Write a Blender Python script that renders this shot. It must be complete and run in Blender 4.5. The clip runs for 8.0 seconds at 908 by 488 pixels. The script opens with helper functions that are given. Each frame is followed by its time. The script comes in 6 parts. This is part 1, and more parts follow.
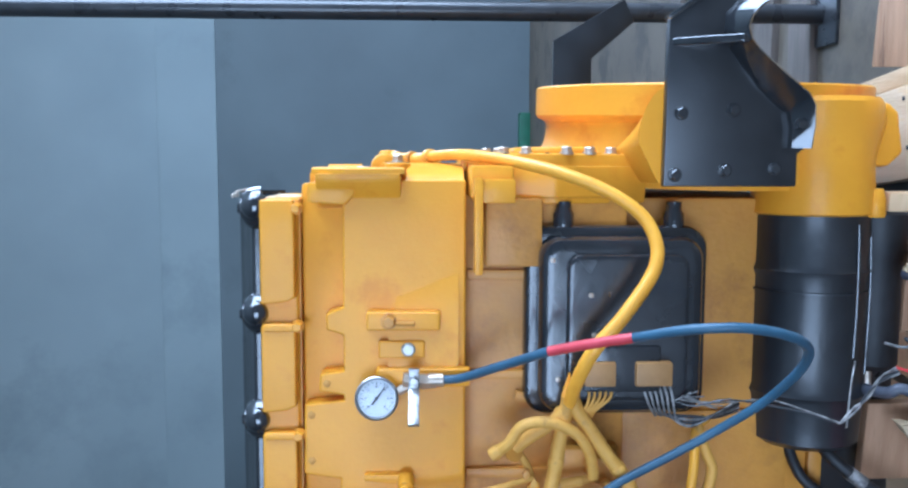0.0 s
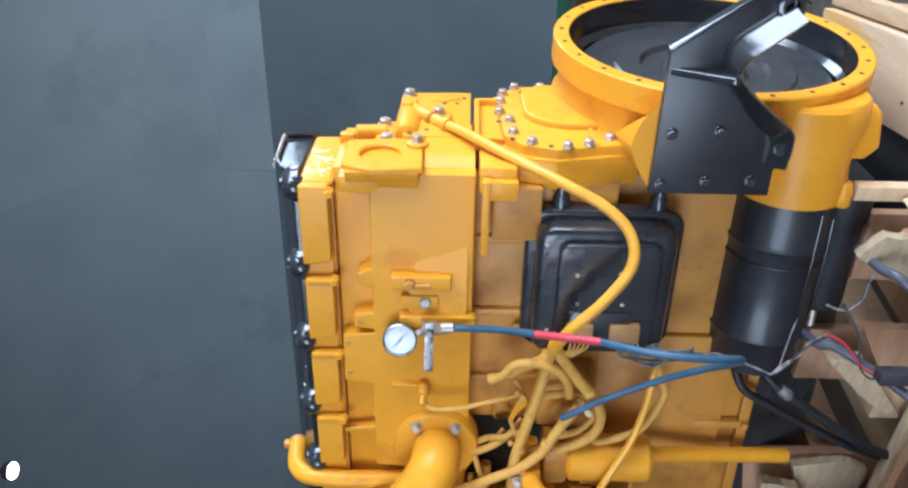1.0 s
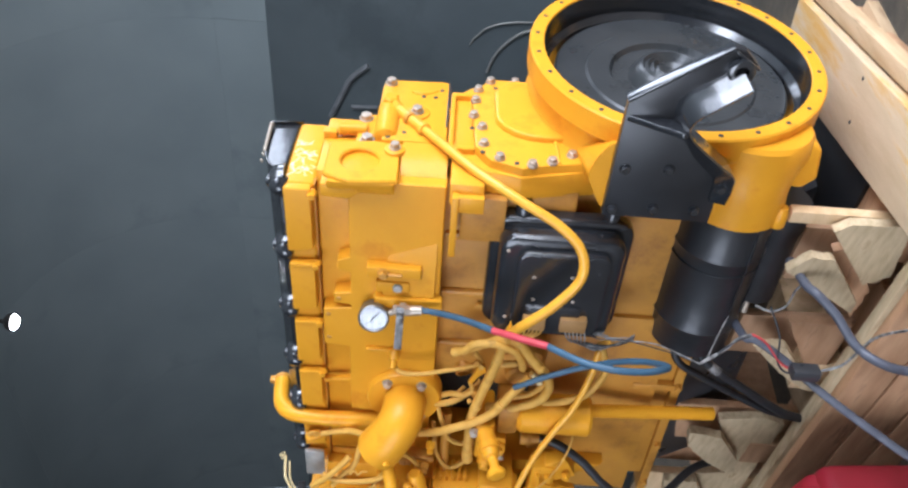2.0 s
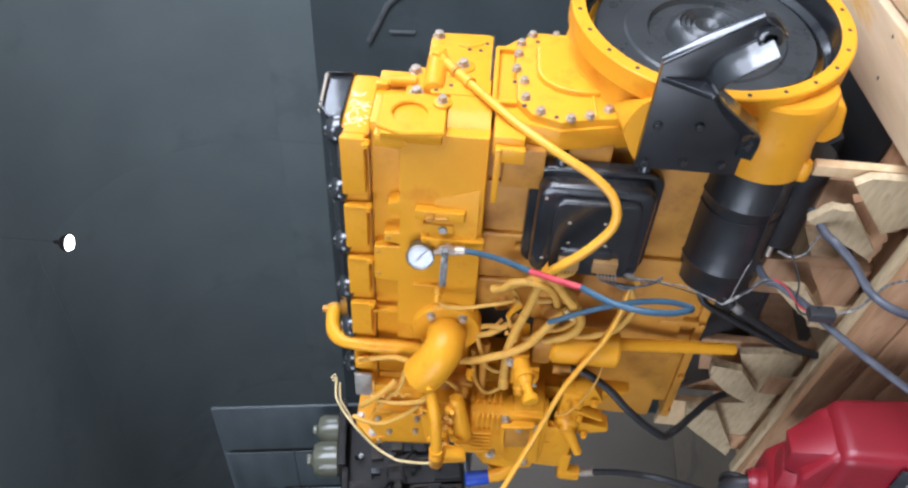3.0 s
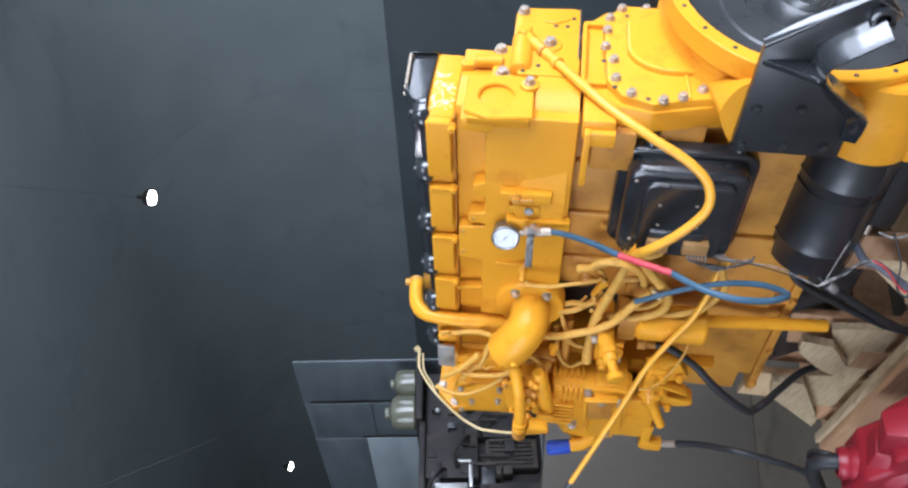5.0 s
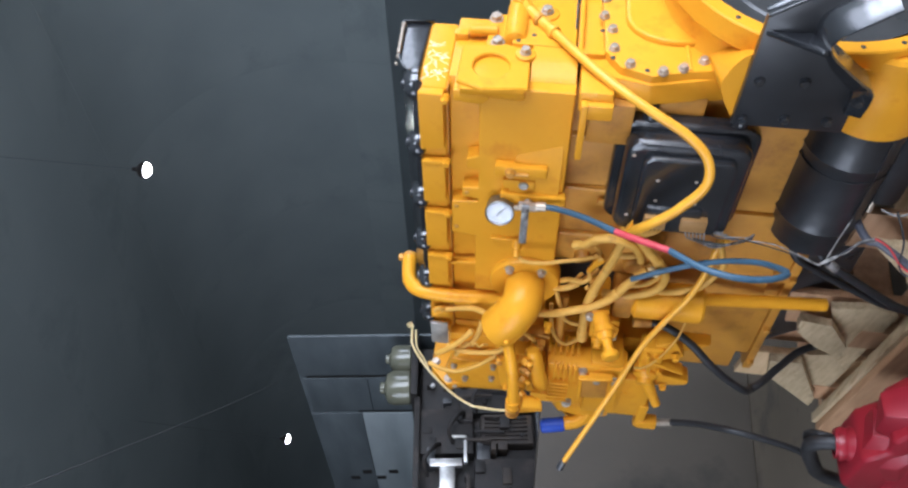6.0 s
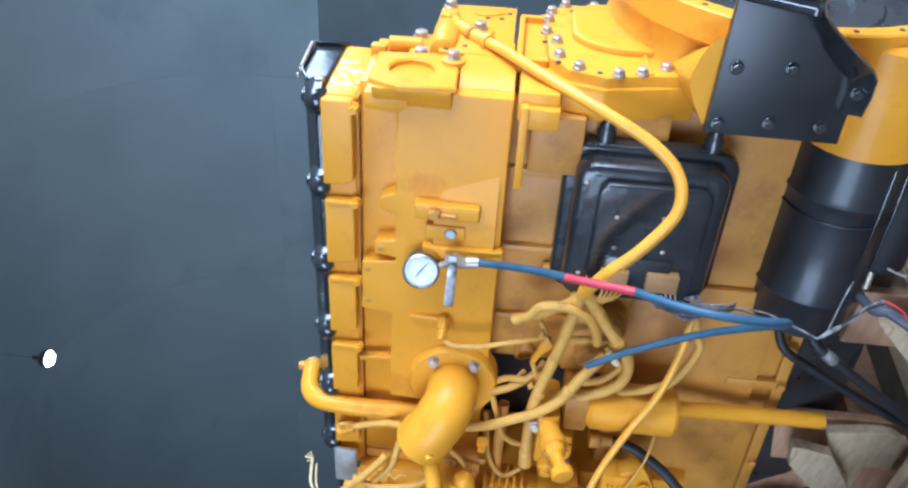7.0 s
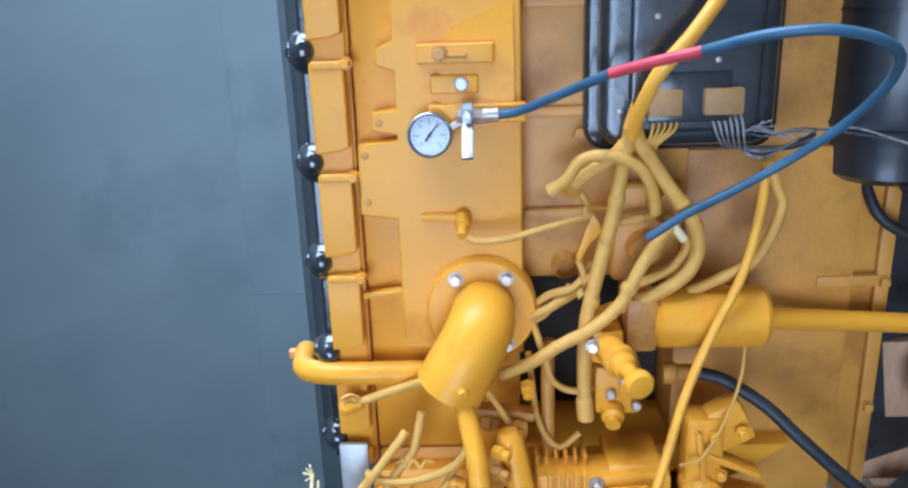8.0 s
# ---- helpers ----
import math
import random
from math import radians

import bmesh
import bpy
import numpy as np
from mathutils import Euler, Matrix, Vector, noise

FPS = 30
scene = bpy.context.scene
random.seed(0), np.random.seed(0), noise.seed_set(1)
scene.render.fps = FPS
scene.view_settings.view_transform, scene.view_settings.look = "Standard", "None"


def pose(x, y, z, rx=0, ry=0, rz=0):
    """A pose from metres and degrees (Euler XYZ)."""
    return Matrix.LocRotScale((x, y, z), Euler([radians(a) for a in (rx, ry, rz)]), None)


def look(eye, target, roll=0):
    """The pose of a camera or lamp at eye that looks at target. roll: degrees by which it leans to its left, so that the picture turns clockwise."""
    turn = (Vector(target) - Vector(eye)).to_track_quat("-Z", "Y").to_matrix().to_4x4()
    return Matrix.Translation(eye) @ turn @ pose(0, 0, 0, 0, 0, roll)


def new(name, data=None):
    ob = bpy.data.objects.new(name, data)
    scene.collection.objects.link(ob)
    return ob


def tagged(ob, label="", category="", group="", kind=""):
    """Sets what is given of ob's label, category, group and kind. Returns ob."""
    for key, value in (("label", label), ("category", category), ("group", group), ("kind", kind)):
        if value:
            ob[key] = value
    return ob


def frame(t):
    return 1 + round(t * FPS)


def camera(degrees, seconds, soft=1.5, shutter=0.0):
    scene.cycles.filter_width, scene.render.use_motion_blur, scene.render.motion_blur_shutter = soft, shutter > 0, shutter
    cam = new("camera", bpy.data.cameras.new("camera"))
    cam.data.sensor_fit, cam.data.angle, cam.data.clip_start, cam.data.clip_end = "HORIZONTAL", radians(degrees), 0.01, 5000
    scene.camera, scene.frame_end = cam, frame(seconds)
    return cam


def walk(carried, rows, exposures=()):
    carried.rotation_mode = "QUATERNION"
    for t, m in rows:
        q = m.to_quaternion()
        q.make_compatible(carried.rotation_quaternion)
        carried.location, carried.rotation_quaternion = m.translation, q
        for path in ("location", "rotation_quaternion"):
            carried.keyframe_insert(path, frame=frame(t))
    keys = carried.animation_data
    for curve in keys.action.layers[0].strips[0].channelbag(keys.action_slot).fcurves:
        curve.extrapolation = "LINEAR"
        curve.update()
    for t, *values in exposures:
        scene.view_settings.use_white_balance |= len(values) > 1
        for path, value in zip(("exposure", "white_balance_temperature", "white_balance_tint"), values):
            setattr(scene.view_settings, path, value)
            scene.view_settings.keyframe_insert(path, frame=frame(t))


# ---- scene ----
cam = camera(57.2, 8.0, soft=2.4)
METRES, EYE, DOWN, TURN = 2.5, 1.3, -2.0, 5.4
ROWS = [
    (0.0, 0.0, 0.0, 0.0, 0.0, 0.0, -0.0),
    (0.5, 0.0034, -0.0205, 0.1237, 2.64, -13.41, -0.16),
    (1.0, 0.0173, -0.038, 0.2301, 3.03, -24.36, -0.97),
    (2.5, 0.0212, -0.0469, 0.397, 4.69, -38.18, -4.15),
    (3.0, 0.0209, -0.0648, 0.4103, 6.26, -40.72, -2.87),
    (3.5, 0.0118, -0.0521, 0.4385, 7.35, -44.26, -2.33),
    (4.0, 0.0009, -0.0466, 0.4477, 7.64, -45.49, -1.5),
    (4.5, -0.0055, -0.0484, 0.4395, 8.33, -44.71, 0.3),
    (6.0, 0.0039, -0.0289, 0.4218, 9.73, -46.5, 0.1),
    (6.5, 0.0109, -0.0244, 0.3468, 9.74, -40.78, -1.65),
    (7.0, 0.0232, 0.0035, 0.2173, 7.43, -29.96, -3.38),
    (7.5, 0.0059, 0.0362, 0.0795, 6.5, -22.93, -1.6),
    (8.0, 0.007, 0.0172, -0.0442, 4.48, -13.16, 1.79),
]
BETWEEN = [
    (1.2, (0.645, -0.027, 1.227), (-0.400, 1.679, 1.246), -87.6),
    (2.3, (0.979, 0.004, 1.243), (-0.381, 1.470, 1.219), -85.5),
    (4.7, (1.090, -0.003, 1.311), (-0.440, 1.270, 1.501), -85.4),
    (5.8, (1.092, -0.001, 1.296), (-0.457, 1.248, 1.496), -84.3),
]
POSES = [(t, pose(0, 0, EYE, DOWN, 0, TURN) @ pose(0, 0, 0, 0, 90, 0) @ pose(METRES * x, METRES * y, METRES * z, 90 + pitch, roll, yaw)) for t, x, y, z, yaw, pitch, roll in ROWS]
POSES += [(t, look(eye, target, roll)) for t, eye, target, roll in BETWEEN]
walk(cam, sorted(POSES, key=lambda row: row[0]),
     exposures=[(0.0, 0.22, 4700, 8), (1.0, 0.08, 5300, 12), (2.5, 0.08, 5800, 14), (4.0, 0.20, 5600, 14), (4.5, 0.24, 5600, 14), (6.0, -0.02, 5700, 14), (6.5, 0.12, 5300, 13), (7.2, 0.27, 4800, 9), (8.0, 0.26, 4750, 9)])

# ---- light ----
world = bpy.data.worlds.new("world")
scene.world = world
world.use_nodes = True
wn = world.node_tree.nodes
sky = wn.new("ShaderNodeTexSky")
sky.sky_type = "NISHITA"
sky.sun_disc = False
sky.sun_elevation = radians(48)
sky.sun_rotation = radians(80)
wn["Background"].inputs["Strength"].default_value = 0.12
world.node_tree.links.new(sky.outputs["Color"], wn["Background"].inputs["Color"])


def area(name, eye, target, sx, sy, watts, colour):
    data = bpy.data.lights.new(name, "AREA")
    data.shape, data.size, data.size_y, data.energy, data.color = "RECTANGLE", sx, sy, watts, colour
    ob = new(name, data)
    ob.matrix_world = look(eye, target)
    return ob


area("daylight_gate", (6.9, 0.9, 3.2), (0, 0.9, 1.4), 5.4, 5.4, 1030, (0.95, 0.98, 1.0))
# fill light added for the engine's near side, from an unseen opening
area("added_side_fill", (-1.6, -4.9, 2.2), (-0.6, 1.5, 1.0), 3.4, 3.4, 240, (0.93, 0.97, 1.0))
# added light in an unseen roof opening, aimed to give the bracket a highlight
area("added_roof_light", (5.8, -1.4, 5.8), (0.3, 1.2, 0.8), 3.0, 3.0, 160, (0.93, 0.97, 1.0))

area("daylight_high_window", (5.6, 9.85, 5.15), (2.0, 2.0, 0.5), 7.4, 3.0, 560, (0.93, 0.97, 1.0))

# ---- materials ----


def nodes(name):
    m = bpy.data.materials.new(name)
    m.use_nodes = True
    t = m.node_tree
    return m, t, t.nodes["Principled BSDF"]


def link(t, a, b):
    t.links.new(a, b)


def surface(name, c0, c1, scale=6.0, rough=(0.4, 0.6), metal=0.0, bump=0.1, bump_scale=60.0, coat=0.0, stretch=(1, 1, 1), stain=None, stain_scale=2.5,
            stain_at=0.6, island=0.0, spec=0.5, knots=0.0):
    """Two-scale colour variation, grain relief and, if given, stains."""
    m, t, b = nodes(name)
    co = t.nodes.new("ShaderNodeTexCoord")
    mp = t.nodes.new("ShaderNodeMapping")
    mp.inputs["Scale"].default_value = stretch
    link(t, co.outputs["Object"], mp.inputs["Vector"])
    n1 = t.nodes.new("ShaderNodeTexNoise")
    n1.inputs["Scale"].default_value, n1.inputs["Detail"].default_value = scale, 8
    link(t, mp.outputs["Vector"], n1.inputs["Vector"])
    ramp = t.nodes.new("ShaderNodeValToRGB")
    ramp.color_ramp.elements[0].position, ramp.color_ramp.elements[1].position = 0.3, 0.7
    ramp.color_ramp.elements[0].color, ramp.color_ramp.elements[1].color = (*c0, 1), (*c1, 1)
    link(t, n1.outputs["Fac"], ramp.inputs["Fac"])
    col = ramp.outputs["Color"]
    if stain:
        n3 = t.nodes.new("ShaderNodeTexNoise")
        n3.inputs["Scale"].default_value, n3.inputs["Detail"].default_value = stain_scale, 10
        n3.inputs["Roughness"].default_value = 0.65
        link(t, mp.outputs["Vector"], n3.inputs["Vector"])
        r3 = t.nodes.new("ShaderNodeValToRGB")
        r3.color_ramp.elements[0].position, r3.color_ramp.elements[1].position = stain_at, min(1.0, stain_at + 0.12)
        link(t, n3.outputs["Fac"], r3.inputs["Fac"])
        mx = t.nodes.new("ShaderNodeMixRGB")
        mx.inputs["Color2"].default_value = (*stain, 1)
        link(t, r3.outputs["Color"], mx.inputs["Fac"])
        link(t, col, mx.inputs["Color1"])
        col = mx.outputs["Color"]
    if knots:
        vo = t.nodes.new("ShaderNodeTexVoronoi")
        vo.inputs["Scale"].default_value = knots
        link(t, co.outputs["Object"], vo.inputs["Vector"])
        rk = t.nodes.new("ShaderNodeValToRGB")
        rk.color_ramp.elements[0].position, rk.color_ramp.elements[1].position = 0.035, 0.11
        rk.color_ramp.elements[0].color, rk.color_ramp.elements[1].color = (0.16, 0.12, 0.1, 1), (1, 1, 1, 1)
        link(t, vo.outputs["Distance"], rk.inputs["Fac"])
        mk = t.nodes.new("ShaderNodeMixRGB")
        mk.blend_type = "MULTIPLY"
        mk.inputs["Fac"].default_value = 0.75
        link(t, col, mk.inputs["Color1"])
        link(t, rk.outputs["Color"], mk.inputs["Color2"])
        col = mk.outputs["Color"]
    if island:
        oi = t.nodes.new("ShaderNodeObjectInfo")
        mr = t.nodes.new("ShaderNodeMapRange")
        mr.inputs["To Min"].default_value, mr.inputs["To Max"].default_value = 1 - island, 1 + island
        link(t, oi.outputs["Random"], mr.inputs["Value"])
        hs = t.nodes.new("ShaderNodeHueSaturation")
        link(t, mr.outputs["Result"], hs.inputs["Value"])
        link(t, col, hs.inputs["Color"])
        col = hs.outputs["Color"]
    link(t, col, b.inputs["Base Color"])
    n2 = t.nodes.new("ShaderNodeTexNoise")
    n2.inputs["Scale"].default_value, n2.inputs["Detail"].default_value = bump_scale, 6
    link(t, mp.outputs["Vector"], n2.inputs["Vector"])
    mr2 = t.nodes.new("ShaderNodeMapRange")
    mr2.inputs["To Min"].default_value, mr2.inputs["To Max"].default_value = rough
    link(t, n1.outputs["Fac"], mr2.inputs["Value"])
    link(t, mr2.outputs["Result"], b.inputs["Roughness"])
    bp = t.nodes.new("ShaderNodeBump")
    bp.inputs["Strength"].default_value, bp.inputs["Distance"].default_value = bump, 0.004
    link(t, n2.outputs["Fac"], bp.inputs["Height"])
    link(t, bp.outputs["Normal"], b.inputs["Normal"])
    b.inputs["Metallic"].default_value = metal
    b.inputs["Specular IOR Level"].default_value = spec
    b.inputs["Coat Weight"].default_value = coat
    b.inputs["Coat Roughness"].default_value = 0.12
    return m


YELLOW = surface("yellow_engine_paint", (0.70, 0.304, 0.013), (0.76, 0.346, 0.018), 9, (0.30, 0.44), bump=0.12, bump_scale=140, coat=0.06,
                 stain=(0.65, 0.254, 0.012), stain_scale=9, stain_at=0.56, spec=0.2)
YELLOW_HOSE = surface("yellow_painted_hose", (0.72, 0.33, 0.02), (0.80, 0.40, 0.03), 30, (0.35, 0.5), bump=0.12, bump_scale=220, coat=0.1,
                      stain=(0.50, 0.24, 0.03), stain_scale=22, stain_at=0.62)
OLD_YELLOW = surface("thin_yellow_paint_on_casting", (0.50, 0.215, 0.024), (0.62, 0.29, 0.030), 14, (0.4, 0.6), bump=0.22, bump_scale=110, coat=0.05,
                     stain=(0.40, 0.165, 0.02), stain_scale=7, stain_at=0.52)
BLACK_GLOSS = surface("gloss_black_paint", (0.014, 0.015, 0.017), (0.024, 0.025, 0.028), 12, (0.10, 0.2), bump=0.16, bump_scale=45, coat=0.9)
BLACK_COVER = surface("sprayed_black_cover", (0.014, 0.015, 0.017), (0.024, 0.025, 0.028), 12, (0.17, 0.30), bump=0.22, bump_scale=45, coat=0.4)
BRACKET_BLACK = surface("black_cast_bracket", (0.014, 0.0145, 0.016), (0.025, 0.0255, 0.028), 14, (0.24, 0.4), bump=0.06, bump_scale=110)
BLACK_SATIN = surface("satin_black_paint", (0.030, 0.031, 0.034), (0.046, 0.047, 0.051), 14, (0.22, 0.36), bump=0.04, bump_scale=120)
BLACK_DULL = surface("dull_black_paint", (0.028, 0.030, 0.031), (0.042, 0.044, 0.045), 14, (0.22, 0.36), bump=0.12, bump_scale=120)
STEEL = surface("bright_zinc_bolt", (0.42, 0.35, 0.275), (0.58, 0.50, 0.41), 90, (0.34, 0.55), metal=0.75, bump=0.1, bump_scale=300)
RIM = surface("dull_steel_rim", (0.30, 0.295, 0.285), (0.40, 0.395, 0.385), 60, (0.25, 0.4), metal=0.9, bump=0.1, bump_scale=300)
WOOD = surface("raw_pine", (0.52, 0.34, 0.17), (0.66, 0.47, 0.27), 5, (0.6, 0.8), bump=0.35, bump_scale=40, stretch=(1, 9, 9), stain=(0.30, 0.17, 0.08),
               stain_scale=3, stain_at=0.62, island=0.18, knots=4.5)
WOOD_Y = surface("raw_pine_cross", (0.43, 0.285, 0.15), (0.57, 0.41, 0.245), 5, (0.6, 0.8), bump=0.35, bump_scale=40, stretch=(9, 1, 9), stain=(0.27, 0.165, 0.085),
                 stain_scale=3, stain_at=0.54, island=0.18, knots=4.5)
GREY_WOOD = surface("weathered_grey_board", (0.13, 0.105, 0.085), (0.21, 0.175, 0.15), 5, (0.6, 0.85), bump=0.35, bump_scale=40, stretch=(1, 9, 9), stain=(0.08, 0.065, 0.055),
                    stain_scale=3.5, stain_at=0.6, island=0.15)
BROWN_WOOD = surface("brown_hardwood_board", (0.40, 0.215, 0.105), (0.56, 0.33, 0.18), 5, (0.55, 0.8), bump=0.35, bump_scale=40, stretch=(1, 9, 9),
                     stain=(0.22, 0.115, 0.06), stain_scale=3.5, stain_at=0.6, island=0.2, knots=3.5)
PALE_WOOD = surface("splintered_pale_board", (0.42, 0.31, 0.175), (0.60, 0.465, 0.285), 9, (0.6, 0.85), bump=0.6, bump_scale=45, stretch=(1.2, 9, 9), stain=(0.30, 0.19, 0.09),
                    stain_scale=5, stain_at=0.58, island=0.14, knots=4)
BOARD = surface("oversprayed_pine_board", (0.47, 0.34, 0.20), (0.60, 0.46, 0.30), 4, (0.6, 0.8), bump=0.35, bump_scale=40, stretch=(7, 1, 7), stain=(0.56, 0.31, 0.075),
                stain_scale=2.2, stain_at=0.52, knots=3.5)
RUBBER = surface("black_rubber_hose", (0.012, 0.012, 0.013), (0.022, 0.022, 0.024), 40, (0.45, 0.6), bump=0.1, bump_scale=300)
GREY_HOSE = surface("grey_plastic_hose", (0.065, 0.067, 0.084), (0.10, 0.103, 0.125), 40, (0.38, 0.5), bump=0.08, bump_scale=300)
BLUE_HOSE = surface("blue_rubber_hose", (0.03, 0.072, 0.115), (0.045, 0.105, 0.165), 25, (0.4, 0.55), bump=0.1, bump_scale=300)
RED_TAPE = surface("red_hose_cover", (0.42, 0.035, 0.045), (0.54, 0.06, 0.075), 40, (0.35, 0.5), bump=0.1, bump_scale=300)
RED_CAN = surface("red_translucent_plastic", (0.20, 0.009, 0.017), (0.27, 0.013, 0.024), 7, (0.3, 0.45), bump=0.10, bump_scale=30,
                  stain=(0.17, 0.008, 0.014), stain_scale=5, stain_at=0.62)
BLUE_CAP = surface("blue_plastic_cap", (0.012, 0.05, 0.36), (0.02, 0.07, 0.44), 30, (0.35, 0.5), bump=0.05)
DIAL = surface("white_dial", (0.48, 0.50, 0.52), (0.55, 0.57, 0.59), 30, (0.4, 0.5), bump=0.0)
PRINT = surface("dark_print", (0.02, 0.02, 0.025), (0.03, 0.03, 0.035), 30, (0.5, 0.6), bump=0.0)
WHITE_PEN = surface("white_paint_pen", (0.72, 0.62, 0.36), (0.80, 0.74, 0.58), 60, (0.5, 0.6), bump=0.1)
DECAL = surface("grey_aluminium_plate", (0.36, 0.35, 0.32), (0.46, 0.45, 0.42), 60, (0.35, 0.5), metal=0.5, bump=0.1)
TAN_PLASTIC = surface("tan_connector_plastic", (0.30, 0.155, 0.045), (0.38, 0.205, 0.065), 40, (0.45, 0.6), bump=0.1)
CONCRETE = surface("worn_concrete", (0.102, 0.080, 0.055), (0.155, 0.124, 0.089), 1.6, (0.55, 0.85), bump=0.3, bump_scale=25, stain=(0.070, 0.058, 0.043),
                   stain_scale=2.6, stain_at=0.5)
# darker blotched copy of the concrete, offsets gate light on upright faces
DARK_CONCRETE = surface("toned_down_concrete", (0.06, 0.049, 0.036), (0.09, 0.074, 0.056), 1.6, (0.55, 0.85), bump=0.3, bump_scale=25, stain=(0.035, 0.03, 0.024), stain_scale=0.9,
                        stain_at=0.56)
DARK_SHEET = surface("dark_painted_sheet", (0.118, 0.14, 0.147), (0.156, 0.183, 0.191), 0.8, (0.42, 0.62), bump=0.1, bump_scale=12,
                     stain=(0.104, 0.124, 0.13), stain_scale=0.5, stain_at=0.55)
ROOF_SHEET = surface("dull_roof_sheet", (0.275, 0.318, 0.323), (0.336, 0.383, 0.385), 0.6, (0.4, 0.6), bump=0.1, bump_scale=10, island=0.012,
                     stain=(0.248, 0.289, 0.295), stain_scale=0.4, stain_at=0.55)
CABINET = surface("scuffed_blue_black_steel", (0.058, 0.069, 0.075), (0.10, 0.116, 0.124), 2.2, (0.4, 0.62), bump=0.15, bump_scale=20, stretch=(1, 1, 4),
                  stain=(0.15, 0.172, 0.184), stain_scale=9, stain_at=0.66)
MACHINE = surface("greasy_black_iron", (0.004, 0.0035, 0.0035), (0.022, 0.018, 0.016), 9, (0.4, 0.75), bump=0.4, bump_scale=30, stain=(0.045, 0.036, 0.031),
                  stain_scale=6, stain_at=0.56, spec=0.3)
SCUFFED = surface("scuffed_pale_steel", (0.15, 0.175, 0.182), (0.30, 0.33, 0.34), 3, (0.25, 0.5), bump=0.2, bump_scale=20, stretch=(0.25, 1, 1.6), stain=(0.62, 0.65, 0.66),
                  stain_scale=34, stain_at=0.67)
TAN_HOSE = surface("overspray_on_black_loom", (0.58, 0.295, 0.040), (0.67, 0.37, 0.065), 40, (0.5, 0.7), bump=0.35, bump_scale=160, stain=(0.38, 0.20, 0.04), stain_scale=28,
                   stain_at=0.6)
# dark iron of the machine; on the block recess this colour paints its shade
DARK_IRON_AND_SHADE = surface("dark_iron_and_recess_shade", (0.020, 0.016, 0.014), (0.045, 0.034, 0.026), 12, (0.5, 0.75), bump=0.3, bump_scale=70, stain=(0.10, 0.055, 0.02), stain_scale=11,
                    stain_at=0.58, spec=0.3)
LEVER = surface("scuffed_chrome_lever", (0.12, 0.115, 0.11), (0.42, 0.41, 0.40), 70, (0.2, 0.45), metal=0.8, bump=0.2, bump_scale=200)
DUSTY_BLACK = surface("dusty_black_paint", (0.013, 0.014, 0.016), (0.024, 0.025, 0.028), 10, (0.26, 0.5), bump=0.2, bump_scale=60, coat=0.2, stain=(0.05, 0.048, 0.045),
                      stain_scale=14, stain_at=0.64)
DARK_BAR = surface("dusty_grey_steel", (0.17, 0.175, 0.18), (0.24, 0.245, 0.25), 8, (0.45, 0.65), bump=0.15, bump_scale=30, stain=(0.11, 0.11, 0.112), stain_scale=6, stain_at=0.55)
JUG = surface("cloudy_plastic_jug", (0.075, 0.076, 0.055), (0.145, 0.142, 0.10), 8, (0.10, 0.25), bump=0.1, bump_scale=15)
GREEN = surface("green_painted_steel", (0.02, 0.10, 0.05), (0.03, 0.14, 0.07), 8, (0.4, 0.6), bump=0.1)
PALE_LINE = surface("pale_yellow_line", (0.66, 0.50, 0.22), (0.78, 0.64, 0.36), 40, (0.4, 0.55), bump=0.1, bump_scale=300)
CLAD_WIRE = surface("braided_bare_wire", (0.05, 0.048, 0.045), (0.45, 0.43, 0.41), 70, (0.3, 0.5), metal=0.3, bump=0.2, bump_scale=400)
RED_WIRE = surface("red_wire", (0.45, 0.03, 0.03), (0.5, 0.04, 0.04), 60, (0.4, 0.5), bump=0.0)
GLASS_M, gt, gb = nodes("gauge_glass")
gb.inputs["Transmission Weight"].default_value, gb.inputs["Roughness"].default_value, gb.inputs["IOR"].default_value = 1.0, 0.03, 1.3
LAMP_M, lt, lb = nodes("lamp_lens")
lb.inputs["Emission Color"].default_value, lb.inputs["Emission Strength"].default_value = (1.0, 0.97, 0.88, 1), 60.0

# ---- mesh helpers ----
PLACE = {}


def thing(name, at, label, category, group="", kind=""):
    ob = new(name)
    ob.location = at
    PLACE[ob] = Vector(at)
    return tagged(ob, label, category, group, kind)


def link_mesh(name, bm, material, sharp=34):
    me = bpy.data.meshes.new(name)
    bm.normal_update()
    for f in bm.faces:
        f.smooth = True
    bm.to_mesh(me)
    bm.free()
    me.set_sharp_from_angle(angle=radians(sharp))
    me.materials.append(material)
    return me


def part(name, bm, material, parent, label=""):
    lo = Vector([min(v.co[i] for v in bm.verts) for i in range(3)])
    hi = Vector([max(v.co[i] for v in bm.verts) for i in range(3)])
    c = (lo + hi) / 2
    bmesh.ops.translate(bm, verts=bm.verts, vec=-c)
    ob = new(name, link_mesh(name, bm, material))
    ob.location = c
    PLACE[ob] = c
    ob.parent = parent
    ob.matrix_parent_inverse = Matrix.Translation(-PLACE[parent])
    if label:
        ob["label"] = label
    return ob


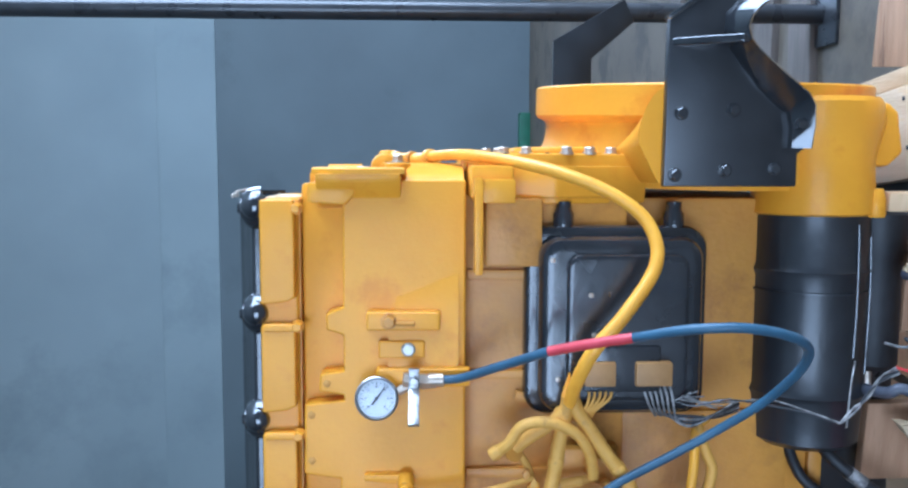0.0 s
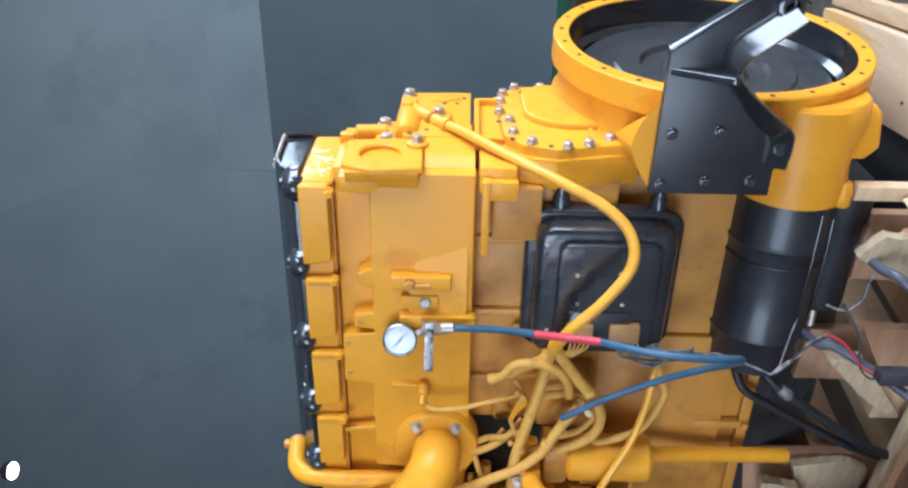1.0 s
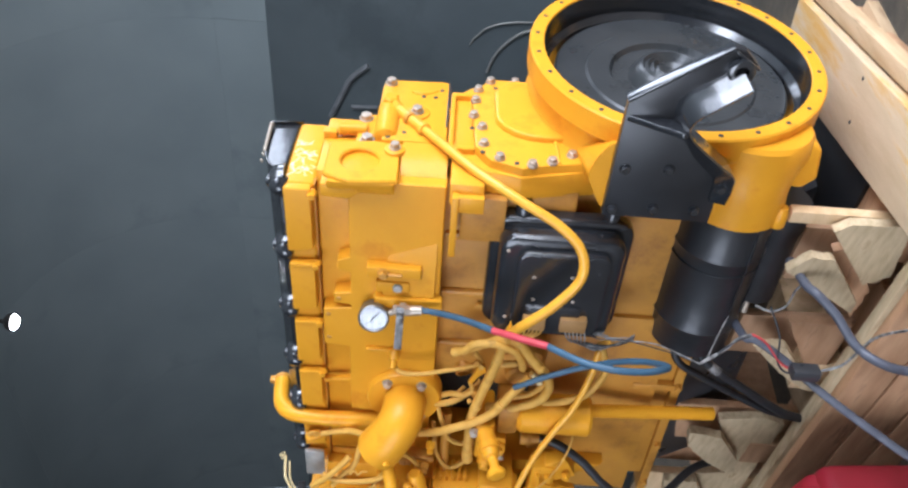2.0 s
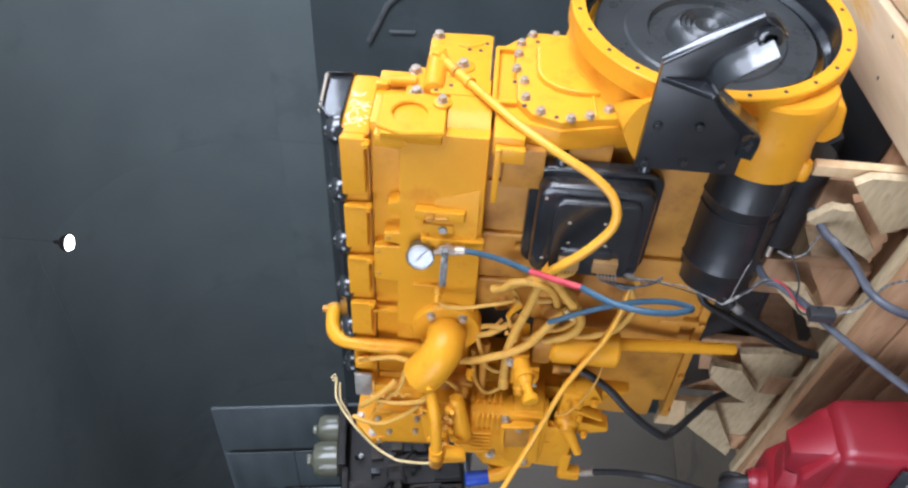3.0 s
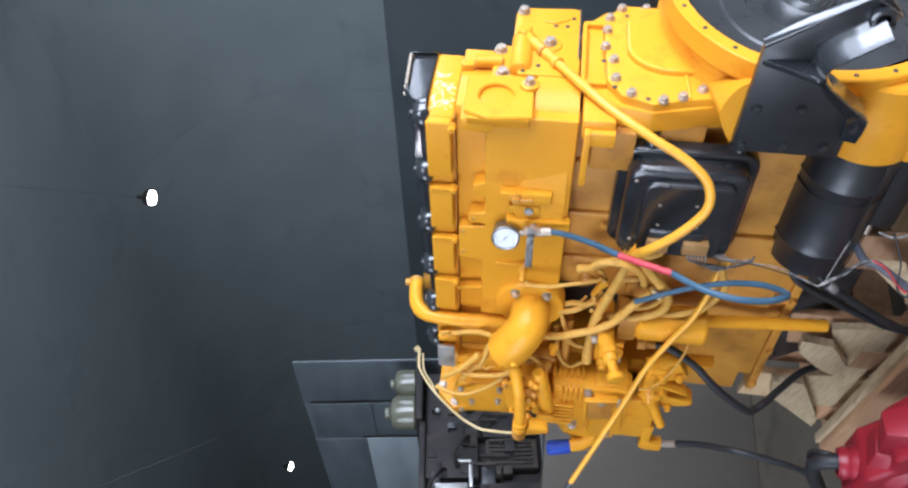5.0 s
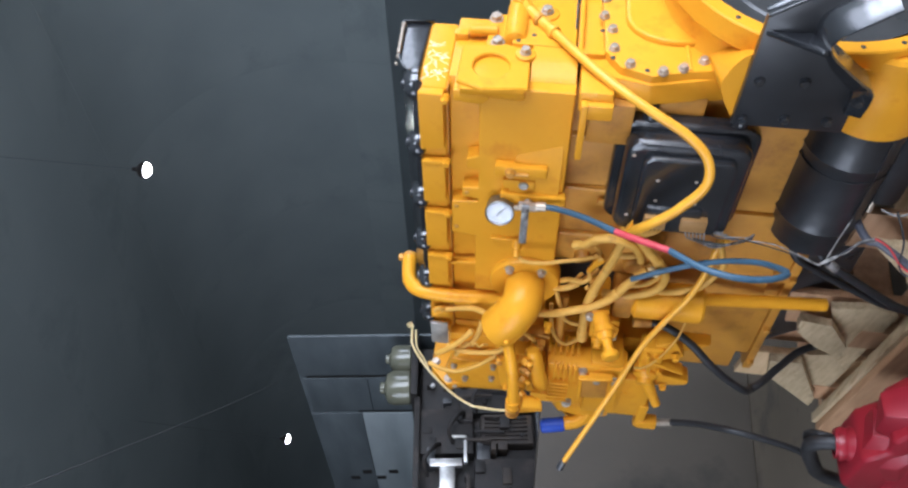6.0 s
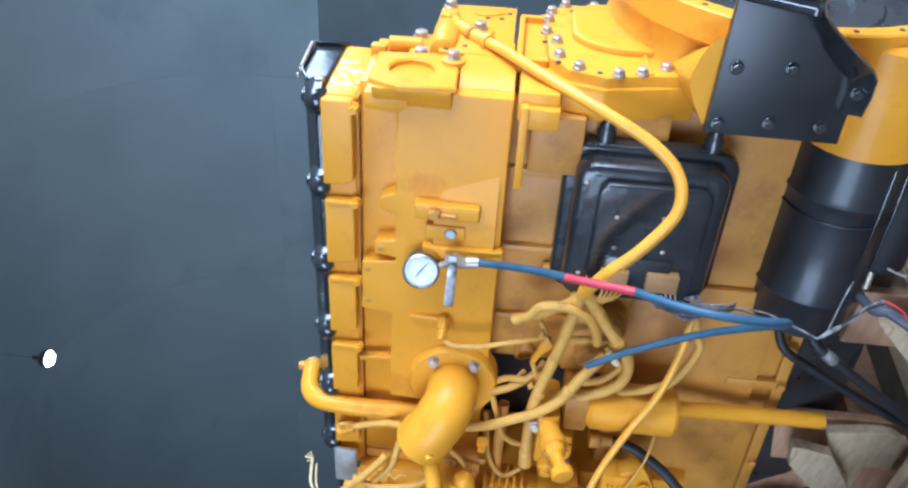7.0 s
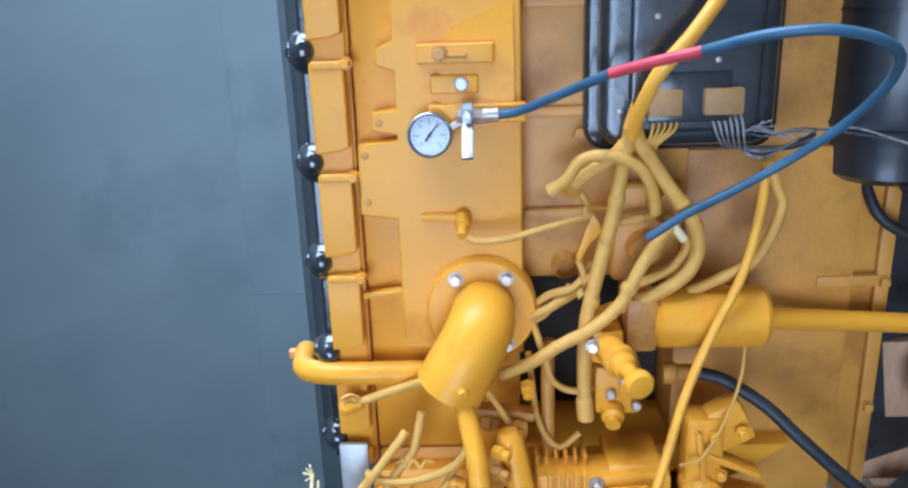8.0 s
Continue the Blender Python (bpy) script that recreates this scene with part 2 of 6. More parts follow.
def solid(name, bm, material, label, category, group="", kind=""):
    """A thing that is one mesh."""
    lo = Vector([min(v.co[i] for v in bm.verts) for i in range(3)])
    hi = Vector([max(v.co[i] for v in bm.verts) for i in range(3)])
    c = Vector(((lo.x + hi.x) / 2, (lo.y + hi.y) / 2, lo.z))
    bmesh.ops.translate(bm, verts=bm.verts, vec=-c)
    ob = new(name, link_mesh(name, bm, material))
    ob.location = c
    PLACE[ob] = c
    return tagged(ob, label, category, group, kind)


def bevelled(bm, w, seg=2):
    if w > 0:
        es = [e for e in bm.edges if len(e.link_faces) == 2 and e.calc_face_angle(0) > radians(25)]
        bmesh.ops.bevel(bm, geom=es, offset=w, segments=seg, profile=0.6, affect="EDGES", clamp_overlap=True)
    return bm


def box(x0, x1, y0, y1, z0, z1, w=0.004, seg=2):
    bm = bmesh.new()
    bmesh.ops.create_cube(bm, size=1)
    for v in bm.verts:
        v.co = ((x0 + x1) / 2 + v.co.x * (x1 - x0), (y0 + y1) / 2 + v.co.y * (y1 - y0), (z0 + z1) / 2 + v.co.z * (z1 - z0))
    return bevelled(bm, w, seg)


def rounded_box(x0, x1, y0, y1, z0, z1, r, w):
    """A box with round corners in x and z, its near and far rims eased by w."""
    pts = []
    for cx, cz, a0 in ((x1 - r, z1 - r, 0), (x0 + r, z1 - r, 90), (x0 + r, z0 + r, 180), (x1 - r, z0 + r, 270)):
        pts += [(cx + r * math.cos(radians(a0 + 15 * k)), cz + r * math.sin(radians(a0 + 15 * k))) for k in range(7)]
    return prism(pts, "y", y0, y1, w, 4)


def prism(poly, axis, a, b, w=0.004, seg=2):
    """A polygon, given in the two other axes in order, drawn out along axis from a to b."""
    bm = bmesh.new()

    def put(p, s):
        return {"x": (s, p[0], p[1]), "y": (p[0], s, p[1]), "z": (p[0], p[1], s)}[axis]
    vs = [bm.verts.new(put(p, a)) for p in poly]
    f = bm.faces.new(vs)
    r = bmesh.ops.extrude_face_region(bm, geom=[f])
    for v in r["geom"]:
        if isinstance(v, bmesh.types.BMVert):
            v.co["xyz".index(axis)] = b
    bmesh.ops.recalc_face_normals(bm, faces=bm.faces)
    return bevelled(bm, w, seg)


def frame_of(d):
    d = Vector(d).normalized()
    u = d.cross(Vector((0, 0, 1))) if abs(d.z) < 0.9 else d.cross(Vector((1, 0, 0)))
    u.normalize()
    return d, u, d.cross(u)


def lathe(p, d, profile, seg=32, caps=True):
    """Rings of (distance along d, radius) round the axis through p."""
    bm = bmesh.new()
    d, u, v = frame_of(d)
    p = Vector(p)
    rings = []
    for h, r in profile:
        rings.append([bm.verts.new(p + d * h + (u * math.cos(k * 2 * math.pi / seg) + v * math.sin(k * 2 * math.pi / seg)) * max(r, 1e-5)) for k in range(seg)])
    for a, b in zip(rings, rings[1:]):
        for k in range(seg):
            bm.faces.new((a[k], a[(k + 1) % seg], b[(k + 1) % seg], b[k]))
    if caps:
        bm.faces.new(rings[0][::-1])
        bm.faces.new(rings[-1])
    bmesh.ops.recalc_face_normals(bm, faces=bm.faces)
    return bm


def rod(a, b, r, seg=20, w=0.0015):
    n = (Vector(b) - Vector(a)).length
    return lathe(a, Vector(b) - Vector(a), [(0, r - w), (w, r), (n - w, r), (n, r - w)], seg)


def smooth_path(pts, n=8):
    pts = [Vector(p) for p in pts]
    out = []
    for i in range(len(pts) - 1):
        p0, p1, p2, p3 = pts[max(i - 1, 0)], pts[i], pts[i + 1], pts[min(i + 2, len(pts) - 1)]
        for k in range(n):
            t = k / n
            out.append(0.5 * (2 * p1 + (p2 - p0) * t + (2 * p0 - 5 * p1 + 4 * p2 - p3) * t * t + (3 * p1 - p0 - 3 * p2 + p3) * t ** 3))
    out.append(pts[-1])
    return out


def tube(pts, r, seg=12, n=8, r1=None):
    """A round hose or wire through the points."""
    ps = smooth_path(pts, n) if n > 1 else [Vector(p) for p in pts]
    bm = bmesh.new()
    r1 = r if r1 is None else r1
    d = (ps[1] - ps[0]).normalized()
    d, u, v = frame_of(d)
    rings = []
    for i, p in enumerate(ps):
        nd = (ps[min(i + 1, len(ps) - 1)] - ps[max(i - 1, 0)]).normalized()
        u = (u - nd * u.dot(nd)).normalized()
        v = nd.cross(u)
        rr = r + (r1 - r) * i / (len(ps) - 1)
        rings.append([bm.verts.new(p + (u * math.cos(k * 2 * math.pi / seg) + v * math.sin(k * 2 * math.pi / seg)) * rr) for k in range(seg)])
    for a, b in zip(rings, rings[1:]):
        for k in range(seg):
            bm.faces.new((a[k], a[(k + 1) % seg], b[(k + 1) % seg], b[k]))
    bm.faces.new(rings[0][::-1])
    bm.faces.new(rings[-1])
    bmesh.ops.recalc_face_normals(bm, faces=bm.faces)
    return bm


def joined(*bms):
    out = bmesh.new()
    for b in bms:
        me = bpy.data.meshes.new("tmp")
        b.to_mesh(me)
        b.free()
        out.from_mesh(me)
        bpy.data.meshes.remove(me)
    return out


def bolt(p, d, r=0.011, h=0.010):
    """A washer and a hexagon head, standing on p and pointing along d."""
    d = Vector(d).normalized()
    p = Vector(p)
    washer = lathe(p - d * 0.002, d, [(0, r * 1.25), (0.004, r * 1.25), (0.0045, r * 1.2)], 16)
    head = lathe(p + d * 0.0025, d, [(0, r), (h * 0.8, r), (h, r * 0.82)], 6)
    return joined(washer, head)


def slab(cx, cy, z0, z1, lx, ly, yaw, w=0.004):
    bm = box(-lx / 2, lx / 2, -ly / 2, ly / 2, z0, z1, w)
    bmesh.ops.transform(bm, matrix=pose(cx, cy, 0, 0, 0, yaw), verts=bm.verts)
    return bm

# ---- the shed ----
FLOOR = 0.06
solid("floor", box(-24, 9.4, -7.4, 13, FLOOR - 0.2, FLOOR, 0), CONCRETE, "worn grey concrete workshop floor", "floor", kind="structure")
WALL_Y = 10.0
wall = thing("wall_back", (0, WALL_Y, FLOOR), "dark sheet wall with grey cladding above", "wall", kind="structure")
part("lower_wall", box(-24, 9.4, WALL_Y, WALL_Y + 0.15, FLOOR, 3.75, 0), DARK_SHEET, wall)
for x0, x1 in ((-24.0, -14.0), (-13.995, -10.705), (-10.7, -7.415), (-7.41, -4.105), (-4.1, 2.5)):
    part("cladding_sheet", box(x0, x1, WALL_Y, WALL_Y + 0.12, 3.755, 7.6, 0), ROOF_SHEET, wall)
part("window_head", box(2.5, 9.4, WALL_Y, WALL_Y + 0.12, 6.5, 7.6, 0.004), ROOF_SHEET, wall)
end_wall = thing("wall_end", (-24.1, 0, FLOOR), "dark sheet end wall on a low concrete wall", "wall", kind="structure")
part("low_wall", box(-24.25, -24, -7.4, 13, FLOOR, 1.35, 0), DARK_CONCRETE, end_wall)
part("wall_panel", box(-24.25, -24.03, -7.4, 13, 1.35, 8, 0), DARK_SHEET, end_wall)
# unseen wall; its opening is placed to suit the added side fill
front = thing("wall_front", (0, -7.4, FLOOR), "dark sheet wall with an opening added for the side fill light", "wall", kind="structure")
part("wall_panel", box(-24, -3.6, -7.6, -7.4, FLOOR, 8, 0), DARK_SHEET, front)
part("wall_panel", box(0.4, 9.4, -7.6, -7.4, FLOOR, 8, 0), DARK_SHEET, front)
part("wall_panel", box(-3.6, 0.4, -7.6, -7.4, 4.2, 8, 0), DARK_SHEET, front)
gate = thing("wall_gate", (9.4, 0, FLOOR), "dark sheet wall with the tall open gateway", "wall", kind="structure")
part("wall_panel", box(9.4, 9.6, -7.4, -2.6, FLOOR, 8, 0), DARK_SHEET, gate)
part("wall_panel", box(9.4, 9.6, 5.6, 13, FLOOR, 8, 0), DARK_SHEET, gate)
part("wall_panel", box(9.4, 9.6, -2.6, 5.6, 6.4, 8, 0), DARK_SHEET, gate)
roof = thing("ceiling", (0, 2, 5.6), "dark unlined sheet roof with an unseen opening added for light", "ceiling", kind="structure")
for k in range(9):
    y0, y1 = -7.6 + 17.8 * k / 9, -7.6 + 17.8 * (k + 1) / 9
    z0, z1 = 5.3 + 2.1 * k / 9, 5.3 + 2.1 * (k + 1) / 9
    # gap left in the sheets for the added roof lamp, out of view
    spans = ((-24.2, 4.3), (7.3, 9.6)) if k in (2, 3) else ((-24.2, 9.6),)
    for x0, x1 in spans:
        part("roof_sheet", prism([(y0, z0), (y1, z1), (y1, z1 + 0.1), (y0, z0 + 0.1)], "x", x0, x1, 0), ROOF_SHEET, roof)
# added curve over the roof corner to lose its shading line, sheet beside sheet
EAVE_R, SLOPE = 2.6, math.atan2(2.1, 17.8)
mid_z = 5.3 + (10.0 - EAVE_R + 7.6) * 2.1 / 17.8 - EAVE_R / math.cos(SLOPE) - 0.006
curve = [(9.994 - EAVE_R + EAVE_R * math.cos(a), mid_z + EAVE_R * math.sin(a)) for a in [(math.pi / 2 + SLOPE) * k / 20 for k in range(21)]]
outer = [(9.994 - EAVE_R + (EAVE_R + 0.003) * math.cos(a), mid_z + (EAVE_R + 0.003) * math.sin(a)) for a in [(math.pi / 2 + SLOPE) * k / 20 for k in range(20, -1, -1)]]
for x0, x1 in ((-24.0, -14.0), (-13.998, -10.7025), (-10.7, -7.4105), (-7.408, -4.1025), (-4.1, 2.4)):
    part("eave_sheet", prism(curve + outer, "x", x0, x1, 0), ROOF_SHEET, roof)
for k in range(2):
    y = -6.5 + k * 2.0
    z = 5.3 + (y + 7.6) * 2.1 / 17.8
    part("purlin", box(-24.1, 9.5, y, y + 0.07, z - 0.08, z - 0.005, 0.004), ROOF_SHEET, roof)


def ceiling_lamp(x, y, z, up):
    lamp = thing("ceiling_lamp", (x, y, z + 0.1), "lit round high-bay lamp hanging from the dark roof", "lamp", "high-bay lamps")
    part("reflector", lathe((x, y, z), (0, 0, 1), [(0, 0.072), (0.005, 0.076), (0.05, 0.06), (0.08, 0.02), (0.12, 0.015)], 28), MACHINE, lamp)
    part("lens", lathe((x, y, z - 0.03), (0, 0, 1), [(0, 0.025), (0.012, 0.05), (0.028, 0.06)], 28), LAMP_M, lamp)
    part("cord", rod((x, y, z + 0.11), (x, y, up), 0.0015, 8), RUBBER, lamp)


ceiling_lamp(-3.9, 4.33, 4.49, 6.75)
ceiling_lamp(-10.0, 4.80, 4.50, 6.8)
solid("overhead_cable", tube([(-4.9, 1.80, 5.14), (-6.6, 2.98, 5.2), (-8.2, 4.09, 5.24), (-10.2, 5.5, 5.32), (-11.6, 6.5, 5.4)], 0.0065, 8), DARK_BAR,
      "thin grey cable slung below the roof", "cable")

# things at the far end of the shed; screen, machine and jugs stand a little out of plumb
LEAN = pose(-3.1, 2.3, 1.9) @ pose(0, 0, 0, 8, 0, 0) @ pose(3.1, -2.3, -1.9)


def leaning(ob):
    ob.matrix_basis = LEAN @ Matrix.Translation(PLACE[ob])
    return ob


cab = thing("steel_screen", (-6, 2.6, FLOOR), "tall scuffed blue-black sheet steel partition with seamed panels", "partition")
part("sheet", box(-9.4, -3.13, 2.562, 2.58, FLOOR - 0.058, 2.645, 0.003), CABINET, cab)
for a, b, z0, z1, m in ((-3.56, -3.10, 1.25, 2.635, CABINET), (-4.04, -3.60, 2.22, 2.62, CABINET), (-4.04, -3.60, 1.25, 2.21, CABINET), (-5.6, -4.08, 2.30, 2.64, CABINET), (-5.6, -4.08, 1.25, 2.295, SCUFFED),
                        (-9.3, -5.64, 1.25, 2.64, CABINET)):
    part("panel", box(a, b, 2.552, 2.566, z0, z1, 0.003), m, cab)
for x in (-3.58, -4.06):
    part("seam", box(x - 0.012, x + 0.012, 2.556, 2.564, 1.9, 2.60 if x > -4 else 2.32, 0.001), MACHINE, cab)
for k in range(4):
    part("slot", box(-5.03 - 0.11 * (k % 2) - 0.06, -5.03 - 0.11 * (k % 2), 2.548, 2.554, 2.12 + 0.10 * k, 2.19 + 0.10 * k, 0.001), MACHINE, cab)
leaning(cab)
plinth = solid("concrete_plinth", box(-6.5, -2.98, 0.2, 2.62, FLOOR, 1.17, 0.02), DARK_CONCRETE, "concrete plinth beside the machinery, darkened against the gate light", "plinth",
               kind="structure")


def machine():
    m = thing("black_machine", (-3.4, 2.1, 1.17), "greasy black iron machine block on the concrete plinth", "machine")
    part("body", box(-3.75, -3.16, 1.55, 2.50, 1.10, 1.86, 0.02), MACHINE, m)
    part("head", box(-3.72, -3.00, 2.12, 2.535, 1.86, 1.90, 0.008), MACHINE, m)
    part("side_plate", box(-3.18, -3.10, 2.05, 2.46, 1.24, 1.84, 0.006), MACHINE, m)
    part("cover", box(-3.18, -3.08, 1.86, 2.03, 1.24, 1.52, 0.012), DARK_IRON_AND_SHADE, m)
    part("housing", box(-3.18, -3.06, 1.80, 2.06, 1.56, 1.85, 0.012), MACHINE, m)
    part("lower_housing", box(-3.18, -3.08, 1.55, 1.78, 1.22, 1.56, 0.012), MACHINE, m)
    part("bright_plate", box(-3.075, -3.045, 1.726, 1.768, 1.622, 1.790, 0.003), RIM, m, "bright bare steel plate")
    part("bar", box(-3.075, -3.045, 1.745, 1.892, 1.594, 1.612, 0.003), RIM, m)
    part("bar", box(-3.075, -3.045, 1.885, 1.898, 1.600, 1.680, 0.003), DECAL, m)
    part("pillar", box(-3.12, -3.05, 1.60, 1.74, 1.66, 1.74, 0.006), RIM, m)
    part("post", box(-3.08, -3.03, 1.56, 2.12, 1.846, 1.878, 0.004), MACHINE, m)
    part("edge_rail", box(-3.10, -3.05, 1.55, 2.14, 1.20, 1.222, 0.004), DUSTY_BLACK, m)
    rng = random.Random(5)
    for k in range(30):
        y, z, a, b = rng.uniform(1.58, 2.40), rng.uniform(1.25, 1.82), rng.uniform(0.02, 0.10), rng.uniform(0.02, 0.08)
        part("lug", box(-3.16, -3.03 - 0.06 * rng.random(), y - a / 2, y + a / 2, z - b / 2, z + b / 2, 0.004), (MACHINE, MACHINE, DARK_IRON_AND_SHADE, DUSTY_BLACK)[rng.randrange(4)], m)
    for k in range(7):
        y, z = rng.uniform(1.62, 2.2), rng.uniform(1.3, 1.78)
        part("pipe", rod((-3.05, y, z), (-3.05, y + rng.uniform(-0.01, 0.01), z - rng.uniform(0.06, 0.18)), 0.009, 12), (DARK_IRON_AND_SHADE, MACHINE)[k % 2], m)
    for k in range(4):
        y, z = 1.68 + 0.18 * k, 1.80 - 0.13 * k
        part("hose", tube([(-3.06, y, z), (-2.99, y + 0.05, z + 0.02), (-2.98, y + 0.12, z - 0.03), (-3.05, y + 0.17, z - 0.06)], 0.010, 10), MACHINE, m)
    for k in range(6):
        part("cover_rib", box(-3.085, -3.065, 1.88 + 0.024 * k, 1.89 + 0.024 * k, 1.27, 1.50, 0.002), DARK_IRON_AND_SHADE, m)
    for y, z in ((1.90, 1.30), (2.0, 1.30), (2.10, 1.50), (2.12, 1.36), (2.30, 1.36), (2.2, 1.78), (2.0, 1.44), (1.93, 1.36)):
        part("bolt", bolt((-3.06, y, z), (1, 0, 0), 0.012), RIM if y > 2.15 else MACHINE, m)
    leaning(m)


machine()


def jug(x, y, z, s):
    prof = [(0, 0.085), (0.01, 0.098), (0.10, 0.100), (0.135, 0.086), (0.150, 0.055), (0.158, 0.036)]
    j = solid("plastic_jug", lathe((x, y, z), (0, 0, 1), [(h * s, r * s) for h, r in prof], 24), JUG, "cloudy yellowish plastic jug on the machine", "jug", "jugs")
    part("cap", lathe((x, y, z + 0.155 * s), (0, 0, 1), [(0, 0.034 * s), (0.02 * s, 0.034 * s), (0.024 * s, 0.03 * s)], 20), JUG, j)
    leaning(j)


jug(-3.11, 2.400, 1.901, 0.84)
jug(-3.12, 2.222, 1.901, 0.98)
post = thing("steel_post", (0.47, 2.6, FLOOR), "upright black steel pipe with a base plate", "post")
part("pipe", rod((0.47, 2.6, FLOOR + 0.01), (0.47, 2.6, 4.4), 0.03), BLACK_SATIN, post)
part("base_plate", box(0.37, 0.57, 2.5, 2.7, FLOOR, FLOOR + 0.012, 0.003), BLACK_SATIN, post)
solid("green_rail", box(-3.2, 0.62, 9.84, 9.995, FLOOR, 0.19, 0.01), GREEN, "green painted steel rail along the wall foot", "rail")
for k, (y, x0, x1, t) in enumerate(((2.75, 0.15, 2.0, 3), (2.98, 0.3, 2.3, -2), (3.3, 0.2, 2.2, 1), (3.62, 0.45, 2.6, -4), (4.1, 0.3, 2.4, 2))):
    solid("loose_board", slab((x0 + x1) / 2, y, FLOOR, FLOOR + 0.028, x1 - x0, 0.16, t, 0.003), GREY_WOOD, "weathered grey-brown board lying on the concrete", "board", "boards behind the engine")


def scrap(pts, r, mat, label):
    return solid("scrap_pipe", tube(pts, r, 10), mat, label, "pipe", "scrap by the wall")


scrap([(-5.43, 9.95, 2.957), (-5.07, 9.955, 2.79), (-4.82, 9.955, 2.666), (-4.60, 9.955, 2.43)], 0.04, DARK_BAR, "bent dull grey bar fixed to the dark wall")
scrap([(-5.27, 9.97, 2.67), (-5.25, 9.97, 2.31)], 0.03, DARK_BAR, "short dull grey bar fixed to the dark wall")
scrap([(-4.571, 9.95, 0.846), (-4.351, 9.96, 0.776), (-4.129, 9.96, 0.626), (-3.95, 9.95, 0.40), (-3.86, 9.9, FLOOR + 0.018)], 0.02, DECAL, "bent pale tube standing against the wall")
scrap([(-4.19, 9.97, 1.096), (-4.09, 9.96, 1.05), (-4.044, 9.965, 1.00), (-3.93, 9.96, 0.88), (-3.84, 9.96, 0.60), (-3.80, 9.95, FLOOR + 0.012)], 0.013, DECAL, "thin pale wire standing against the wall")

# ---- the timber crate ----
YAW = -7.4
crate = thing("timber_crate", (-0.6, 1.6, FLOOR), "broken pine and hardwood shipping crate under the engine", "crate")


def cu(u, v):
    """Crate plan: u along its near side, v inwards."""
    c, s = math.cos(radians(YAW)), math.sin(radians(YAW))
    return (-0.2 + u * c - v * s, 1.22 + u * s + v * c)


def plank(name, u0, u1, v0, v1, z0, z1, mat, w=0.003, turn=0.0, label=""):
    x, y = cu((u0 + u1) / 2, (v0 + v1) / 2)
    return part(name, slab(x, y, z0, z1, abs(u1 - u0), abs(v1 - v0), YAW + turn, w), mat, crate, label)


plank("rim_rail", -1.255, 0.62, 0.0, 0.030, 0.22, 0.340, PALE_WOOD)
for k, (z0, z1, m) in enumerate(((0.240, 0.328, BROWN_WOOD), (0.150, 0.234, BROWN_WOOD), (0.062, 0.144, BROWN_WOOD))):
    plank("side_board", -1.26 + 0.02 * k, 0.6, -0.027, -0.001, z0, z1, m)
for k, u in enumerate((-1.30, -0.98, -0.62, -0.30, 0.02, 0.34)):
    plank("floor_board", u, u + 0.22, 0.03, 0.72 if u > 0 else 1.05, 0.255, 0.285, BROWN_WOOD if k % 2 else WOOD_Y, turn=0.6 * (k % 3 - 1))
for k, (u, m) in enumerate(((-1.2, BROWN_WOOD), (-0.80, BROWN_WOOD), (-0.42, WOOD), (0.05, BROWN_WOOD))):
    plank("bearer", u, u + 0.10, 0.06, 0.72 if u > 0 else 1.02, 0.287, 0.385, m)
plank("rim_rail", -1.45, -0.10, 1.05, 1.076, 0.24, 0.43, WOOD)
plank("skid", -1.42, 0.58, 0.08, 0.20, FLOOR, 0.252, BROWN_WOOD)
plank("skid", -1.42, -0.10, 0.86, 0.98, FLOOR, 0.252, BROWN_WOOD)


def brace(poly, v, thick, mat, turn=0.0):
    """A broken slanting board in the crate's side, outlined along the side and upwards, v inwards."""
    rng = random.Random(round(1000 * abs(poly[0][0])))
    rough = []
    for (a, b), (c, d) in zip(poly, poly[1:] + poly[:1]):
        n = max(1, round(math.hypot(c - a, d - b) / 0.011))
        for k in range(n):
            f = (k + rng.uniform(-0.25, 0.25) * (k > 0)) / n
            j = (0.0035 if math.hypot(c - a, d - b) < 0.11 else 0.0009) if k else 0.0
            rough.append((a + (c - a) * f + rng.uniform(-j, j), b + (d - b) * f + rng.uniform(-j, j)))
    bm = prism(rough, "y", v, v + thick, 0.0)
    bmesh.ops.transform(bm, matrix=pose(-0.22, 1.22, 0, turn, 0, YAW), verts=bm.verts)
    return part("brace", bm, mat, crate)


brace([(-0.857, 0.577), (-0.852, 0.490), (-1.10, 0.375), (-1.17, 0.368), (-0.967, 0.555)], 0.031, 0.024, PALE_WOOD)
brace([(-0.88, 0.510), (-0.855, 0.400), (-0.87, 0.330), (-1.13, 0.330), (-1.16, 0.372)], 0.062, 0.022, PALE_WOOD, -0.8)
brace([(-0.59, 0.575), (-0.605, 0.490), (-0.72, 0.415), (-0.80, 0.405), (-0.735, 0.495), (-0.655, 0.565)], 0.031, 0.024, PALE_WOOD)
brace([(-0.575, 0.500), (-0.555, 0.390), (-0.58, 0.330), (-0.94, 0.330), (-0.88, 0.385)], 0.062, 0.022, PALE_WOOD, -0.7)
brace([(0.054, 0.556), (0.101, 0.520), (0.094, 0.474), (-0.028, 0.382), (-0.060, 0.382)], 0.031, 0.020, PALE_WOOD)
brace([(0.150, 0.492), (0.172, 0.465), (0.176, 0.352), (0.030, 0.330), (0.0, 0.374)], 0.056, 0.020, PALE_WOOD)
